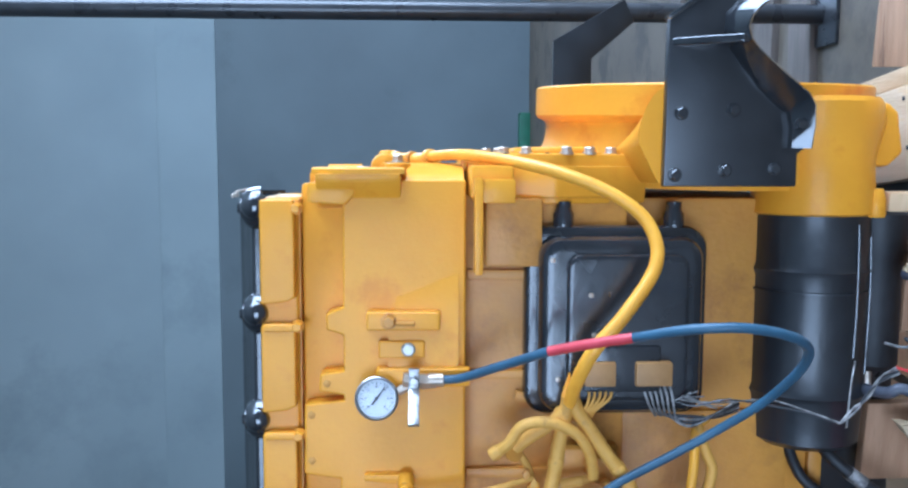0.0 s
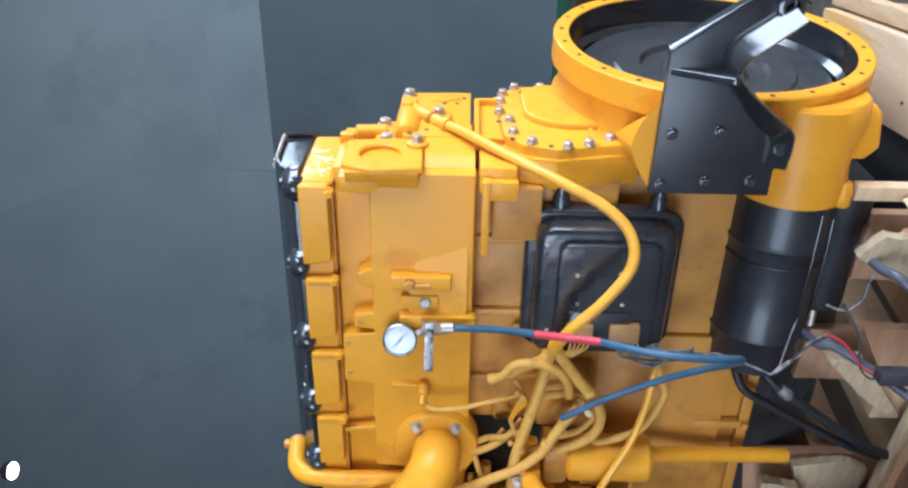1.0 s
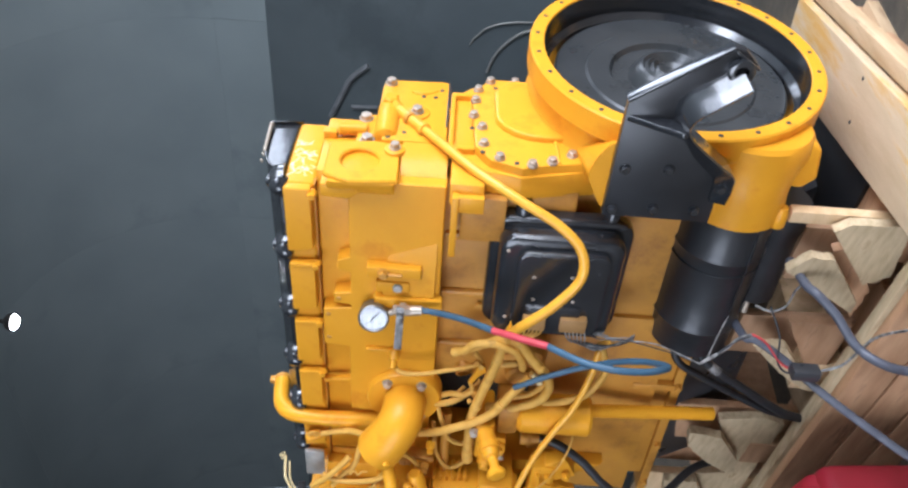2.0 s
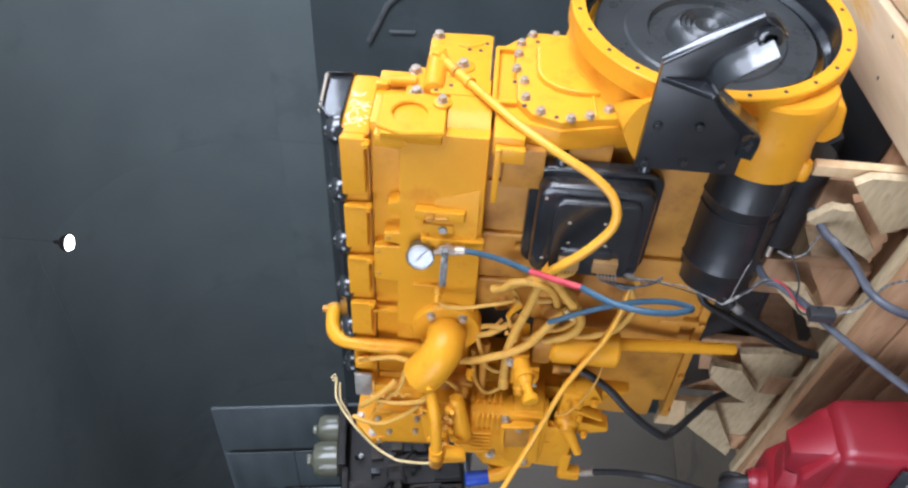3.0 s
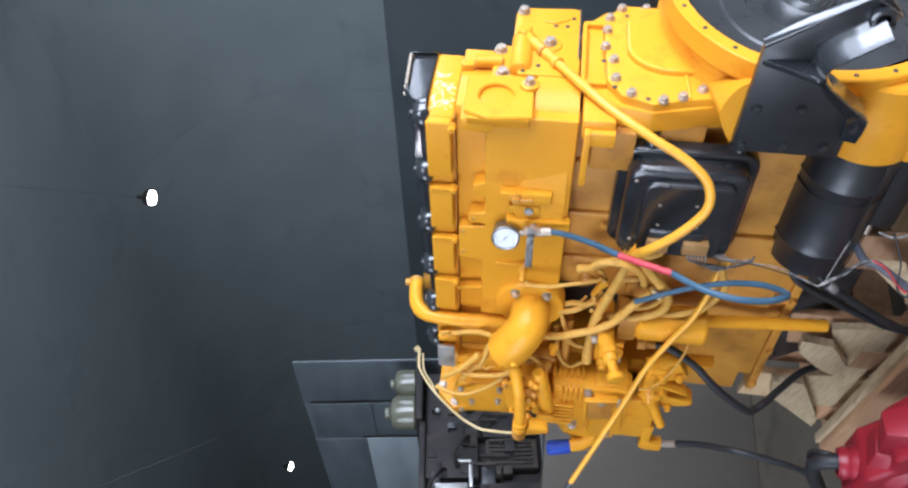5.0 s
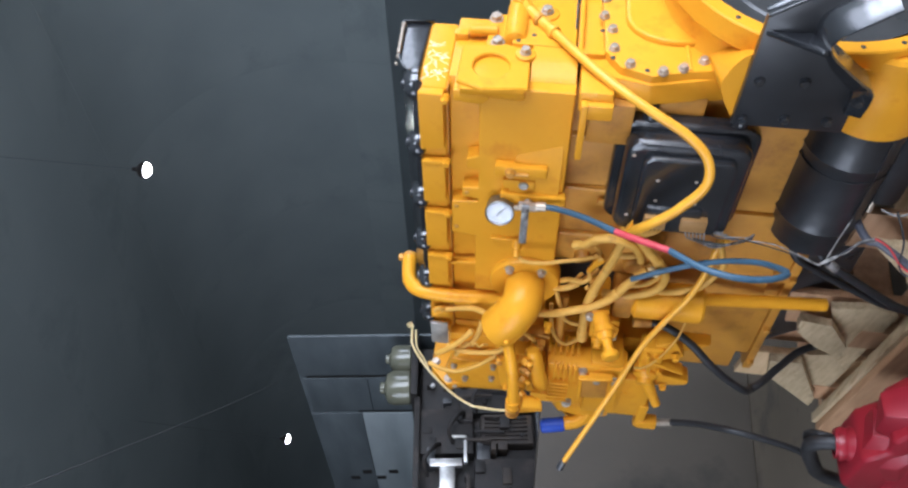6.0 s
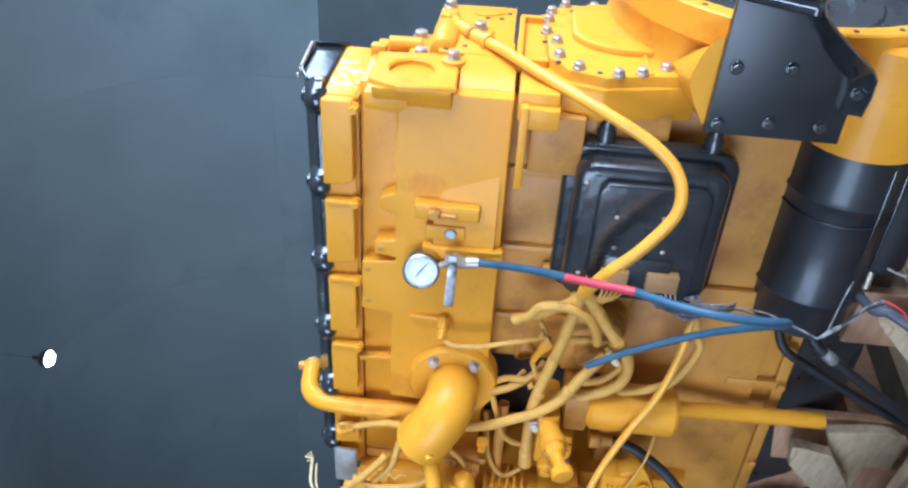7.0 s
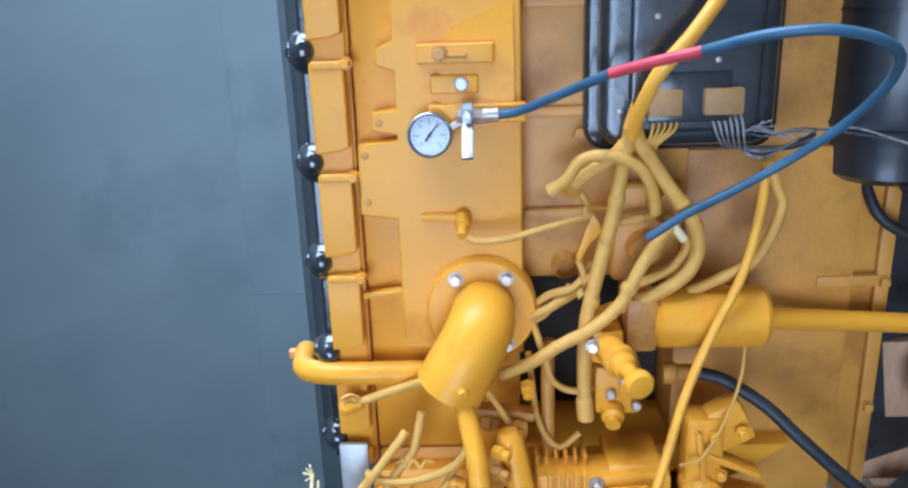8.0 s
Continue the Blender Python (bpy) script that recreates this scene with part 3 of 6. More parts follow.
brace([(0.060, 0.450), (0.075, 0.420), (-0.05, 0.330), (-0.15, 0.330)], 0.085, 0.022, BROWN_WOOD, -0.6)
brace([(-0.198, 0.540), (-0.202, 0.464), (-0.360, 0.346), (-0.356, 0.374), (-0.287, 0.456)], 0.031, 0.024, PALE_WOOD)
brace([(-0.15, 0.470), (-0.15, 0.330), (-0.36, 0.330), (-0.33, 0.366)], 0.062, 0.022, BROWN_WOOD, -0.6)
plank("corner_post", 0.120, 0.150, 0.080, 0.102, 0.287, 0.572, WOOD)
for k, (x, y, wide, z1, m) in enumerate(((-0.85, 1.415, 0.16, 0.625, BROWN_WOOD), (-1.18, 1.43, 0.19, 0.625, WOOD), (-1.02, 1.46, 0.14, 0.60, BROWN_WOOD), (-0.47, 1.38, 0.14, 0.545, BROWN_WOOD),
                                           (-0.20, 1.36, 0.15, 0.50, BROWN_WOOD))):
    part("upright_board", slab(x, y, 0.287, z1, wide, 0.022, YAW + (2, -3, 5, 1, 4)[k], 0.003), m, crate)

# flat black sheet added to darken the shaded gap under the bell housing
solid("shade_sheet", slab(-0.10, 1.645, 0.3865, 0.396, 0.26, 0.50, YAW, 0.002), RUBBER, "black sheet added in the crate as the deep shade below the bell", "mat")
# the broad end board that lies across the rear of the crate
part("end_board", slab(0.075, 1.40, 0.375, 0.42, 0.175, 1.10, 6.0, 0.005), BOARD, crate, "broad pine board with yellow overspray")
for dx, dy in ((0.03, -0.30), (0.0, -0.31), (-0.03, -0.32), (0.05, 0.12), (-0.04, 0.10)):
    part("nail", lathe((0.075 + dx, 1.40 + dy, 0.4195), (0, 0, 1), [(0, 0.0045), (0.0012, 0.0045), (0.0016, 0.003)], 10), PRINT, crate)
part("end_board", slab(0.185, 1.42, 0.36, 0.40, 0.035, 1.10, 6.0, 0.004), WOOD_Y, crate)
part("end_rail", slab(0.44, 1.34, 0.22, 0.33, 0.07, 0.80, 6.0, 0.004), WOOD_Y, crate)
for y in (1.02, 1.34, 1.63):
    part("cross_cleat", slab(0.32, y, 0.24, 0.31, 0.22, 0.07, -4, 0.004), WOOD, crate)
part("bearer", slab(0.10, 1.42, 0.262, 0.374, 0.10, 1.05, 6.0, 0.004), BROWN_WOOD, crate)

# ---- the engine ----
engine = thing("diesel_engine", (-0.5, 1.48, 0.43), "yellow six-cylinder diesel engine with black covers on a crate", "engine")


def e(name, bm, mat=None, label="", parent=None):
    return part(name, bm, mat or YELLOW, parent or engine, label)


# block and pan
block = e("cylinder_block", joined(box(-0.60, -0.045, 1.30, 1.58, 0.98, 1.245, 0.008), box(-1.0, -0.05, 1.335, 1.84, 0.66, 0.985, 0.010)), OLD_YELLOW)
# back of the recess coloured dark to stand for the shade in it
e("block_recess", box(-0.98, -0.602, 1.44, 1.58, 0.987, 1.241, 0.008), DARK_IRON_AND_SHADE, "recess of the block, its shade put into a dark colour", parent=block)
for x in (-0.17, -0.33, -0.49):
    e("block_rib", box(x - 0.008, x + 0.008, 1.288, 1.302, 0.99, 1.235, 0.004), OLD_YELLOW, parent=block)
pan = e("oil_pan", prism([(1.46, 0.47), (1.49, 0.43), (1.74, 0.43), (1.77, 0.47), (1.80, 0.637), (1.38, 0.637)], "x", -1.02, -0.12, 0.012), BLACK_SATIN, "black oil pan")
e("pan_rail", box(-1.07, -0.06, 1.33, 1.85, 0.637, 0.66, 0.003), OLD_YELLOW, parent=pan)
for x in (-0.40, -0.63, -0.86, -1.03):
    e("pan_bolt", bolt((x, 1.33, 0.648), (0, -1, 0), 0.009), OLD_YELLOW, parent=pan)
e("side_rib", box(-0.635, -0.615, 1.318, 1.336, 0.66, 0.76, 0.004), OLD_YELLOW, parent=block)
e("lower_cover", prism([(-0.40, 0.70), (-0.40, 0.985), (-1.02, 0.985), (-1.06, 0.92), (-1.06, 0.70)], "y", 1.322, 1.337, 0.006), OLD_YELLOW, parent=block)

# head
head = e("cylinder_head", joined(box(-0.905, -0.028, 1.288, 1.475, 1.243, 1.49, 0.006), box(-0.905, -0.06, 1.46, 1.61, 1.243, 1.385, 0.006)))
base = e("head_cover_base", box(-0.93, -0.05, 1.272, 1.482, 1.492, 1.552, 0.010, 3))
inlet = e("inlet_manifold", joined(
    prism([(-0.022, 1.238), (-0.022, 1.424), (-0.215, 1.424), (-0.225, 1.450), (-0.250, 1.450), (-0.258, 1.424), (-0.314, 1.424), (-0.318, 1.460), (-0.346, 1.462), (-0.352, 1.424),
           (-0.360, 1.424), (-0.366, 1.484), (-0.476, 1.486), (-0.484, 1.43), (-0.596, 1.43), (-0.700, 1.43), (-0.712, 1.238)], "y", 1.254, 1.290, 0.008, 4),
    prism([(-0.026, 1.405), (-0.026, 1.475), (-0.055, 1.475), (-0.060, 1.42), (-0.045, 1.405)], "y", 1.244, 1.30, 0.004)))
slope = bmesh.new()
near = [slope.verts.new(p) for p in ((-0.163, 1.2535, 1.249), (-0.200, 1.2535, 1.343), (-0.250, 1.2445, 1.356), (-0.312, 1.2445, 1.356), (-0.318, 1.2535, 1.358), (-0.318, 1.2535, 1.249), (-0.312, 1.2445, 1.249), (-0.250, 1.2445, 1.249))]
back = [slope.verts.new((v.co.x, 1.260, v.co.z)) for v in near]
for ring in ((0, 1, 2, 7), (2, 3, 6, 7), (3, 4, 5, 6)):
    slope.faces.new([near[k] for k in ring])
for k in range(8):
    slope.faces.new((near[k], near[(k + 1) % 8], back[(k + 1) % 8], back[k]))
bmesh.ops.recalc_face_normals(slope, faces=slope.faces)
e("facet", slope, parent=inlet)
e("rib", box(-0.248, -0.219, 1.234, 1.258, 1.277, 1.388, 0.005, 3), parent=inlet)
e("rib", box(-0.292, -0.264, 1.240, 1.258, 1.300, 1.370, 0.005, 3), parent=inlet)
e("rib", box(-0.335, -0.306, 1.236, 1.258, 1.231, 1.374, 0.006, 3), parent=inlet)
e("rib", prism([(-0.474, 1.318), (-0.474, 1.393), (-0.484, 1.393), (-0.492, 1.318)], "y", 1.244, 1.258, 0.003), parent=inlet)
e("rib", prism([(-0.600, 1.428), (-0.608, 1.494), (-0.620, 1.494), (-0.612, 1.428)], "y", 1.262, 1.276, 0.003), parent=inlet)
for x, z in ((-0.382, 1.474), (-0.454, 1.474), (-0.333, 1.450)):
    e("hole", lathe((x, 1.2555, z), (0, -1, 0), [(0, 0.006), (0.002, 0.006), (0.0025, 0.005)], 14), OLD_YELLOW, parent=inlet)
e("bolt", bolt((-0.233, 1.234, 1.354), (0, -1, 0), 0.010), OLD_YELLOW, parent=inlet)
e("stud", rod((-0.236, 1.232, 1.345), (-0.236, 1.232, 1.315), 0.004, 10), OLD_YELLOW, parent=inlet)
e("tag", lathe((-0.2775, 1.2405, 1.325), (0, -1, 0), [(0, 0.0105), (0.004, 0.0105), (0.006, 0.008)], 18), DECAL, "small round grey metal plug", parent=inlet)
e("seam_gasket", box(-0.925, -0.052, 1.273, 1.30, 1.4902, 1.4922, 0.0003), OLD_YELLOW)
for x0, x1 in ((-0.052, -0.212), (-0.243, -0.380), (-0.412, -0.545), (-0.577, -0.705), (-0.737, -0.862), (-0.893, -0.928)):
    e("cover_bulge", prism([(x0, 1.4965), (x0, 1.549), (x1, 1.549), (x1 + 0.004, 1.512), (x1 + 0.010, 1.4965)], "y", 1.256, 1.276, 0.005, 3), parent=base)
    if x0 < -0.1:
        e("ledge", box(x0 - 0.010, x0 + 0.002, 1.253, 1.272, 1.499, 1.545, 0.004, 3), parent=base)
for x in (-0.065, -0.245, -0.415, -0.58, -0.74):
    e("seam_bolt", bolt((x, 1.262, 1.494), (0, -1, 0), 0.008, 0.012))

# black valve cover with its bosses
cover = e("valve_cover", prism([(1.288, 1.553), (1.288, 1.566), (1.31, 1.574), (1.345, 1.596), (1.43, 1.609), (1.47, 1.606), (1.478, 1.553)], "x", -0.925, -0.052, 0.005, 3), BLACK_COVER,
          "gloss black valve cover")
for x in (-0.067, -0.231, -0.399, -0.562, -0.722, -0.882):
    e("boss", lathe((x, 1.300, 1.553), (0, -0.1, 1), [(0, 0.034), (0.010, 0.033), (0.020, 0.030), (0.028, 0.022)], 24), BLACK_GLOSS, parent=cover)
    e("bolt", joined(lathe((x, 1.294, 1.580), (0, -0.2, 1), [(0, 0.015), (0.004, 0.015), (0.005, 0.013)], 16), lathe((x, 1.293, 1.584), (0, -0.2, 1), [(0, 0.009), (0.003, 0.009), (0.005, 0.006)], 6)), BLACK_GLOSS, parent=cover)
    e("rim", lathe((x + 0.004, 1.268, 1.561), (0, -1, 0.25), [(-0.02, 0.020), (0.0, 0.019), (0.006, 0.014), (0.009, 0.006)], 18), BLACK_GLOSS, parent=cover)
e("rear_lip", prism([(1.300, 1.552), (1.318, 1.586), (1.35, 1.602), (1.472, 1.612), (1.480, 1.545), (1.476, 1.545), (1.469, 1.608), (1.351, 1.5985), (1.320, 1.5825), (1.304, 1.552)], "x", -0.053, -0.044, 0.0012), BLACK_GLOSS,
  parent=cover)
for k in range(6):
    e("stud", lathe((-0.0525, 1.335 + 0.022 * k, 1.6035 + 0.0014 * k), (1, 0, 0.3), [(0, 0.003), (0.006, 0.003), (0.007, 0.002)], 10), STEEL, parent=cover)
e("cover_bar", joined(rod((-0.046, 1.362, 1.604), (-0.044, 1.455, 1.609), 0.0040, 12), lathe((-0.046, 1.455, 1.609), (0, 1, 0), [(0, 0.006), (0.006, 0.006), (0.008, 0.004)], 12)), STEEL, parent=cover)

# rear of the head
rear = e("rear_plate", prism([(1.36, 1.245), (1.36, 1.372), (1.44, 1.376), (1.50, 1.388), (1.575, 1.388), (1.592, 1.37), (1.598, 1.262), (1.592, 1.245)], "x", -0.03, 0.004, 0.005))


def plate_with_well(poly, x0, x1, c, r, depth, n=48):
    """A plate facing +x, outlined in y and z, with a round well sunk in it."""
    bm = bmesh.new()

    def edge_at(a):
        d = Vector((math.cos(a), math.sin(a)))
        best = 1e9
        for p, q in zip(poly, poly[1:] + poly[:1]):
            p, q = Vector(p) - Vector(c), Vector(q) - Vector(c)
            m = q - p
            k = d.x * m.y - d.y * m.x
            if abs(k) > 1e-9:
                t = (p.x * m.y - p.y * m.x) / k
                w = (p.x * d.y - p.y * d.x) / k
                if t > 0 and -1e-6 <= w <= 1 + 1e-6:
                    best = min(best, t)
        return Vector(c) + d * best
    angles = sorted([k * 2 * math.pi / n for k in range(n)] + [math.atan2(p[1] - c[1], p[0] - c[0]) % (2 * math.pi) for p in poly])
    rings = []
    for x, f in ((x0, None), (x1 - 0.003, None), (x1, 0.97), (x1, r + 0.003), (x1 - 0.003, r), (x1 - depth, r), (x1 - depth, 0.0005)):
        ring = []
        for a in angles:
            p = Vector(c) + Vector((math.cos(a), math.sin(a))) * f if f is not None and f < 0.9 else edge_at(a)
            if f == 0.97:
                p = p - (p - Vector(c)).normalized() * 0.003
            ring.append(bm.verts.new((x, p.x, p.y)))
        rings.append(ring)
    for a, b in zip(rings, rings[1:]):
        for k in range(len(angles)):
            bm.faces.new((a[k], a[(k + 1) % len(angles)], b[(k + 1) % len(angles)], b[k]))
    bm.faces.new(rings[0][::-1])
    bm.faces.new(rings[-1])
    bmesh.ops.recalc_face_normals(bm, faces=bm.faces)
    return bm


e("cup_pad", plate_with_well([(1.228, 1.417), (1.249, 1.469), (1.353, 1.470), (1.366, 1.380), (1.356, 1.336), (1.300, 1.331), (1.238, 1.330)], -0.013, -0.003,
                             (1.298, 1.406), 0.036, 0.011))
for y, z, r in ((1.575, 1.372, 0.011), (1.334, 1.343, 0.0095), (1.457, 1.412, 0.012), (1.380, 1.402, 0.012)):
    e("bolt", bolt((-0.014 if 1.37 < y < 1.46 else 0.004, y, z), (1, 0, 0), r), STEEL, parent=rear)
for y, z in ((1.53, 1.30), (1.53, 1.275), (1.56, 1.262), (1.39, 1.33), (1.37, 1.36)):
    e("hole", lathe((0.0035, y, z), (1, 0, 0), [(0, 0.005), (0.001, 0.005), (0.0015, 0.004)], 12), PRINT, parent=rear)
e("pad_wedge", prism([(-0.0125, 1.234), (-0.0125, 1.33), (-0.075, 1.33), (-0.060, 1.262), (-0.028, 1.238)], "z", 1.336, 1.462, 0.004), parent=rear)
e("bolt_shelf", box(-0.035, -0.013, 1.365, 1.475, 1.372, 1.425, 0.005), parent=rear)
e("rolled_edge", prism([(0.003, 1.358), (0.0, 1.335), (-0.008, 1.305), (-0.020, 1.282), (-0.038, 1.264), (-0.062, 1.2545), (-0.062, 1.358)], "z", 1.240, 1.3285, 0.0), parent=rear)
e("hump", lathe((-0.004, 1.372, 1.366), (0, 1, 0), [(0, 0.010), (0.006, 0.021), (0.016, 0.024), (0.110, 0.024), (0.122, 0.020), (0.130, 0.010)], 28), parent=rear)
e("bolt_boss", lathe((0.002, 1.462, 1.309), (1, 0, 0), [(0, 0.026), (0.005, 0.025), (0.007, 0.022)], 26), parent=rear)
e("bolt", bolt((0.009, 1.462, 1.309), (1, 0, 0), 0.011), STEEL, parent=rear)
e("ear", lathe((-0.004, 1.334, 1.343), (1, 0, 0), [(0, 0.021), (0.006, 0.020), (0.008, 0.017)], 24), parent=rear)
e("pipe_boss", rod((-0.012, 1.416, 1.405), (-0.012, 1.412, 1.462), 0.0135), parent=rear)
e("tab", box(-0.035, -0.012, 1.398, 1.418, 1.464, 1.492, 0.004), parent=rear)
e("scroll_rib", tube([(0.004, 1.545, 1.325), (0.004, 1.54, 1.305), (0.004, 1.548, 1.285), (0.004, 1.558, 1.272)], 0.004, 8), parent=rear)
e("joint_line", box(-0.02, 0.0045, 1.42, 1.60, 1.2455, 1.2495, 0.001), BLACK_SATIN, parent=rear)
marks = []
mrng = random.Random(11)
for k in range(52):
    y, z = mrng.uniform(1.296, 1.412), 1.522 + mrng.uniform(-0.022, 0.022)
    a, n = mrng.uniform(-1.3, 1.3), mrng.uniform(0.006, 0.020)
    marks.append(tube([(-0.0502, y - n / 2 * math.sin(a), z - n / 2 * math.cos(a)), (-0.0499, y + mrng.uniform(-0.003, 0.003), z), (-0.0502, y + n / 2 * math.sin(a), z + n / 2 * math.cos(a))], mrng.uniform(0.0006, 0.0013), 5, 3))
e("paint_mark", joined(*marks), WHITE_PEN, "white paint-pen marks")

# gear housing and bell housing
gear = e("gear_housing", joined(
    prism([(1.235, 1.168), (1.235, 1.232), (1.55, 1.235), (1.60, 1.19), (1.60, 0.95), (1.31, 0.95), (1.29, 1.02), (1.27, 1.10), (1.285, 1.168)], "x", -0.05, 0.0, 0.006),
    prism([(1.275, 1.10), (1.295, 1.160), (1.34, 1.190), (1.53, 1.200), (1.60, 1.165), (1.60, 0.95), (1.31, 0.95), (1.295, 1.03)], "x", -0.06, 0.019, 0.008)))
e("raised_panel", prism([(1.372, 0.99), (1.366, 1.060)] + [(1.366 + 0.075 * (1 - math.cos(radians(a))), 1.060 + 0.092 * math.sin(radians(a))) for a in (15, 35, 55, 75, 90)] + [(1.53, 1.153), (1.58, 1.12), (1.58, 0.99)],
                        "x", 0.008, 0.031, 0.010, 4), parent=gear)
e("frame_rib", joined(box(-0.01, 0.012, 1.33, 1.54, 1.232, 1.242, 0.003), box(-0.01, 0.012, 1.532, 1.545, 1.19, 1.24, 0.003),
                      box(-0.01, 0.012, 1.335, 1.348, 1.19, 1.24, 0.003)), parent=gear)
for y, z in ((1.547, 1.186), (1.503, 1.191), (1.446, 1.194), (1.404, 1.177), (1.346, 1.173), (1.303, 1.142), (1.288, 1.081), (1.302, 1.043), (1.327, 1.004),
             (1.584, 1.161), (1.588, 1.109)):
    e("bolt", bolt((0.019, y, z), (1, 0, 0), 0.0088, 0.008), STEEL, parent=gear)
for y, z in ((1.32, 1.175), (1.29, 1.11), (1.40, 1.197), (1.56, 1.15)):
    e("hole", lathe((0.0185, y, z), (1, 0, 0), [(0, 0.005), (0.001, 0.005), (0.0015, 0.004)], 12), PRINT, parent=gear)
e("casting_rib", tube([(0.018, 1.535, 1.076), (0.020, 1.469, 1.066), (0.022, 1.403, 1.037), (0.024, 1.345, 0.978), (0.024, 1.315, 0.962)], 0.0065, 10), parent=gear)
e("casting_rib", tube([(0.018, 1.396, 1.034), (0.018, 1.345, 1.032), (0.016, 1.300, 1.028)], 0.005, 10), parent=gear)
e("edge_strip", joined(box(-0.162, -0.018, 1.216, 1.240, 1.214, 1.227, 0.003), box(-0.056, -0.020, 1.221, 1.30, 1.166, 1.2265, 0.004)))
e("rear_block_pad", box(-0.155, -0.05, 1.262, 1.31, 1.12, 1.208, 0.006), OLD_YELLOW)
CY, CZ, RX, RR = 1.55, 0.797, 0.143, 0.296
AX = Vector((1, -0.057, 0)).normalized()


def on_axis(h, r=0.0, a=0.0):
    """A place h along the crankshaft from the rear of the block, r out from it at the angle a."""
    side = Vector((0.057, 1, 0)).normalized()
    return Vector((0, CY, CZ)) + AX * h + side * (r * math.cos(a)) + Vector((0, 0, r * math.sin(a)))


bell = e("bell_housing", lathe((0, CY, CZ), AX, [(-0.022, 0.282), (0.0, 0.287), (0.016, 0.293), (0.022, 0.292), (0.028, 0.288), (0.036, 0.284), (0.046, 0.280), (0.060, 0.2775), (0.076, 0.277), (0.082, 0.280), (0.088, RR - 0.004), (0.093, RR), (RX - 0.003, RR),
                                                (RX, RR - 0.003), (RX, 0.268), (RX - 0.002, 0.266), (0.09, 0.264), (0.03, 0.255), (0.02, 0.02)], 80, caps=False))
e("bore_lining", lathe((0, CY, CZ), AX, [(RX - 0.004, 0.2657), (0.088, 0.2632), (0.075, 0.252), (0.02, 0.250), (0.012, 0.02)], 80, caps=False), BLACK_GLOSS,
  "gloss black inside of the bell housing", parent=bell)
for k in range(24):
    a = (k + 0.5) * 2 * math.pi / 24
    e("ring_hole", lathe(on_axis(RX - 0.0005, 0.281, a), AX, [(0, 0.0048), (0.001, 0.0048), (0.0014, 0.004)], 10), PRINT, parent=bell)
e("flywheel", lathe((0, CY, CZ), AX, [(0.03, 0.238), (0.080, 0.238), (0.085, 0.233), (0.085, 0.175), (0.089, 0.170), (0.089, 0.125), (0.078, 0.118),
                                            (0.078, 0.085), (0.094, 0.075), (0.104, 0.066), (0.107, 0.060), (0.101, 0.055), (0.107, 0.049), (0.101, 0.044), (0.106, 0.038), (0.099, 0.032), (0.103, 0.026), (0.095, 0.014), (0.092, 0.002)], 80),
        BLACK_DULL, "black painted flywheel")


def web_shape():
    """A saddle of casting that falls from the bracket's edge to the foot of the bell."""
    bm = bmesh.new()
    near = smooth_path([(-0.026, 0, 0.951), (0.0, 0, 0.966), (0.040, 0, 0.983), (0.072, 0, 0.978), (0.098, 0, 0.966), (0.116, 0, 0.948), (0.122, 0, 0.91), (0.10, 0, 0.74)], 5)
    deep = smooth_path([(-0.026, 0, 0.968), (-0.010, 0, 0.983), (0.016, 0, 0.996), (0.026, 0, 0.992), (0.034, 0, 0.982), (0.046, 0, 0.966), (0.060, 0, 0.92), (0.05, 0, 0.74)], 5)
    near, deep = near + [Vector((-0.026, 0, 0.74))], deep + [Vector((-0.026, 0, 0.74))]
    rings = []
    for k in range(11):
        w = k / 10
        f, g = w ** 0.8, w ** 1.5
        rings.append([bm.verts.new((a[0] + (b[0] - a[0]) * f, 1.234 + 0.118 * w, a[2] + (b[2] - a[2]) * g)) for a, b in zip(near, deep)])
    n = len(near)
    for a, b in zip(rings, rings[1:]):
        for k in range(n):
            bm.faces.new((a[k], a[(k + 1) % n], b[(k + 1) % n], b[k]))
    bm.faces.new(rings[0])
    bm.faces.new(rings[-1][::-1])
    bmesh.ops.recalc_face_normals(bm, faces=bm.faces)
    return bm


e("side_web", web_shape(), parent=bell)


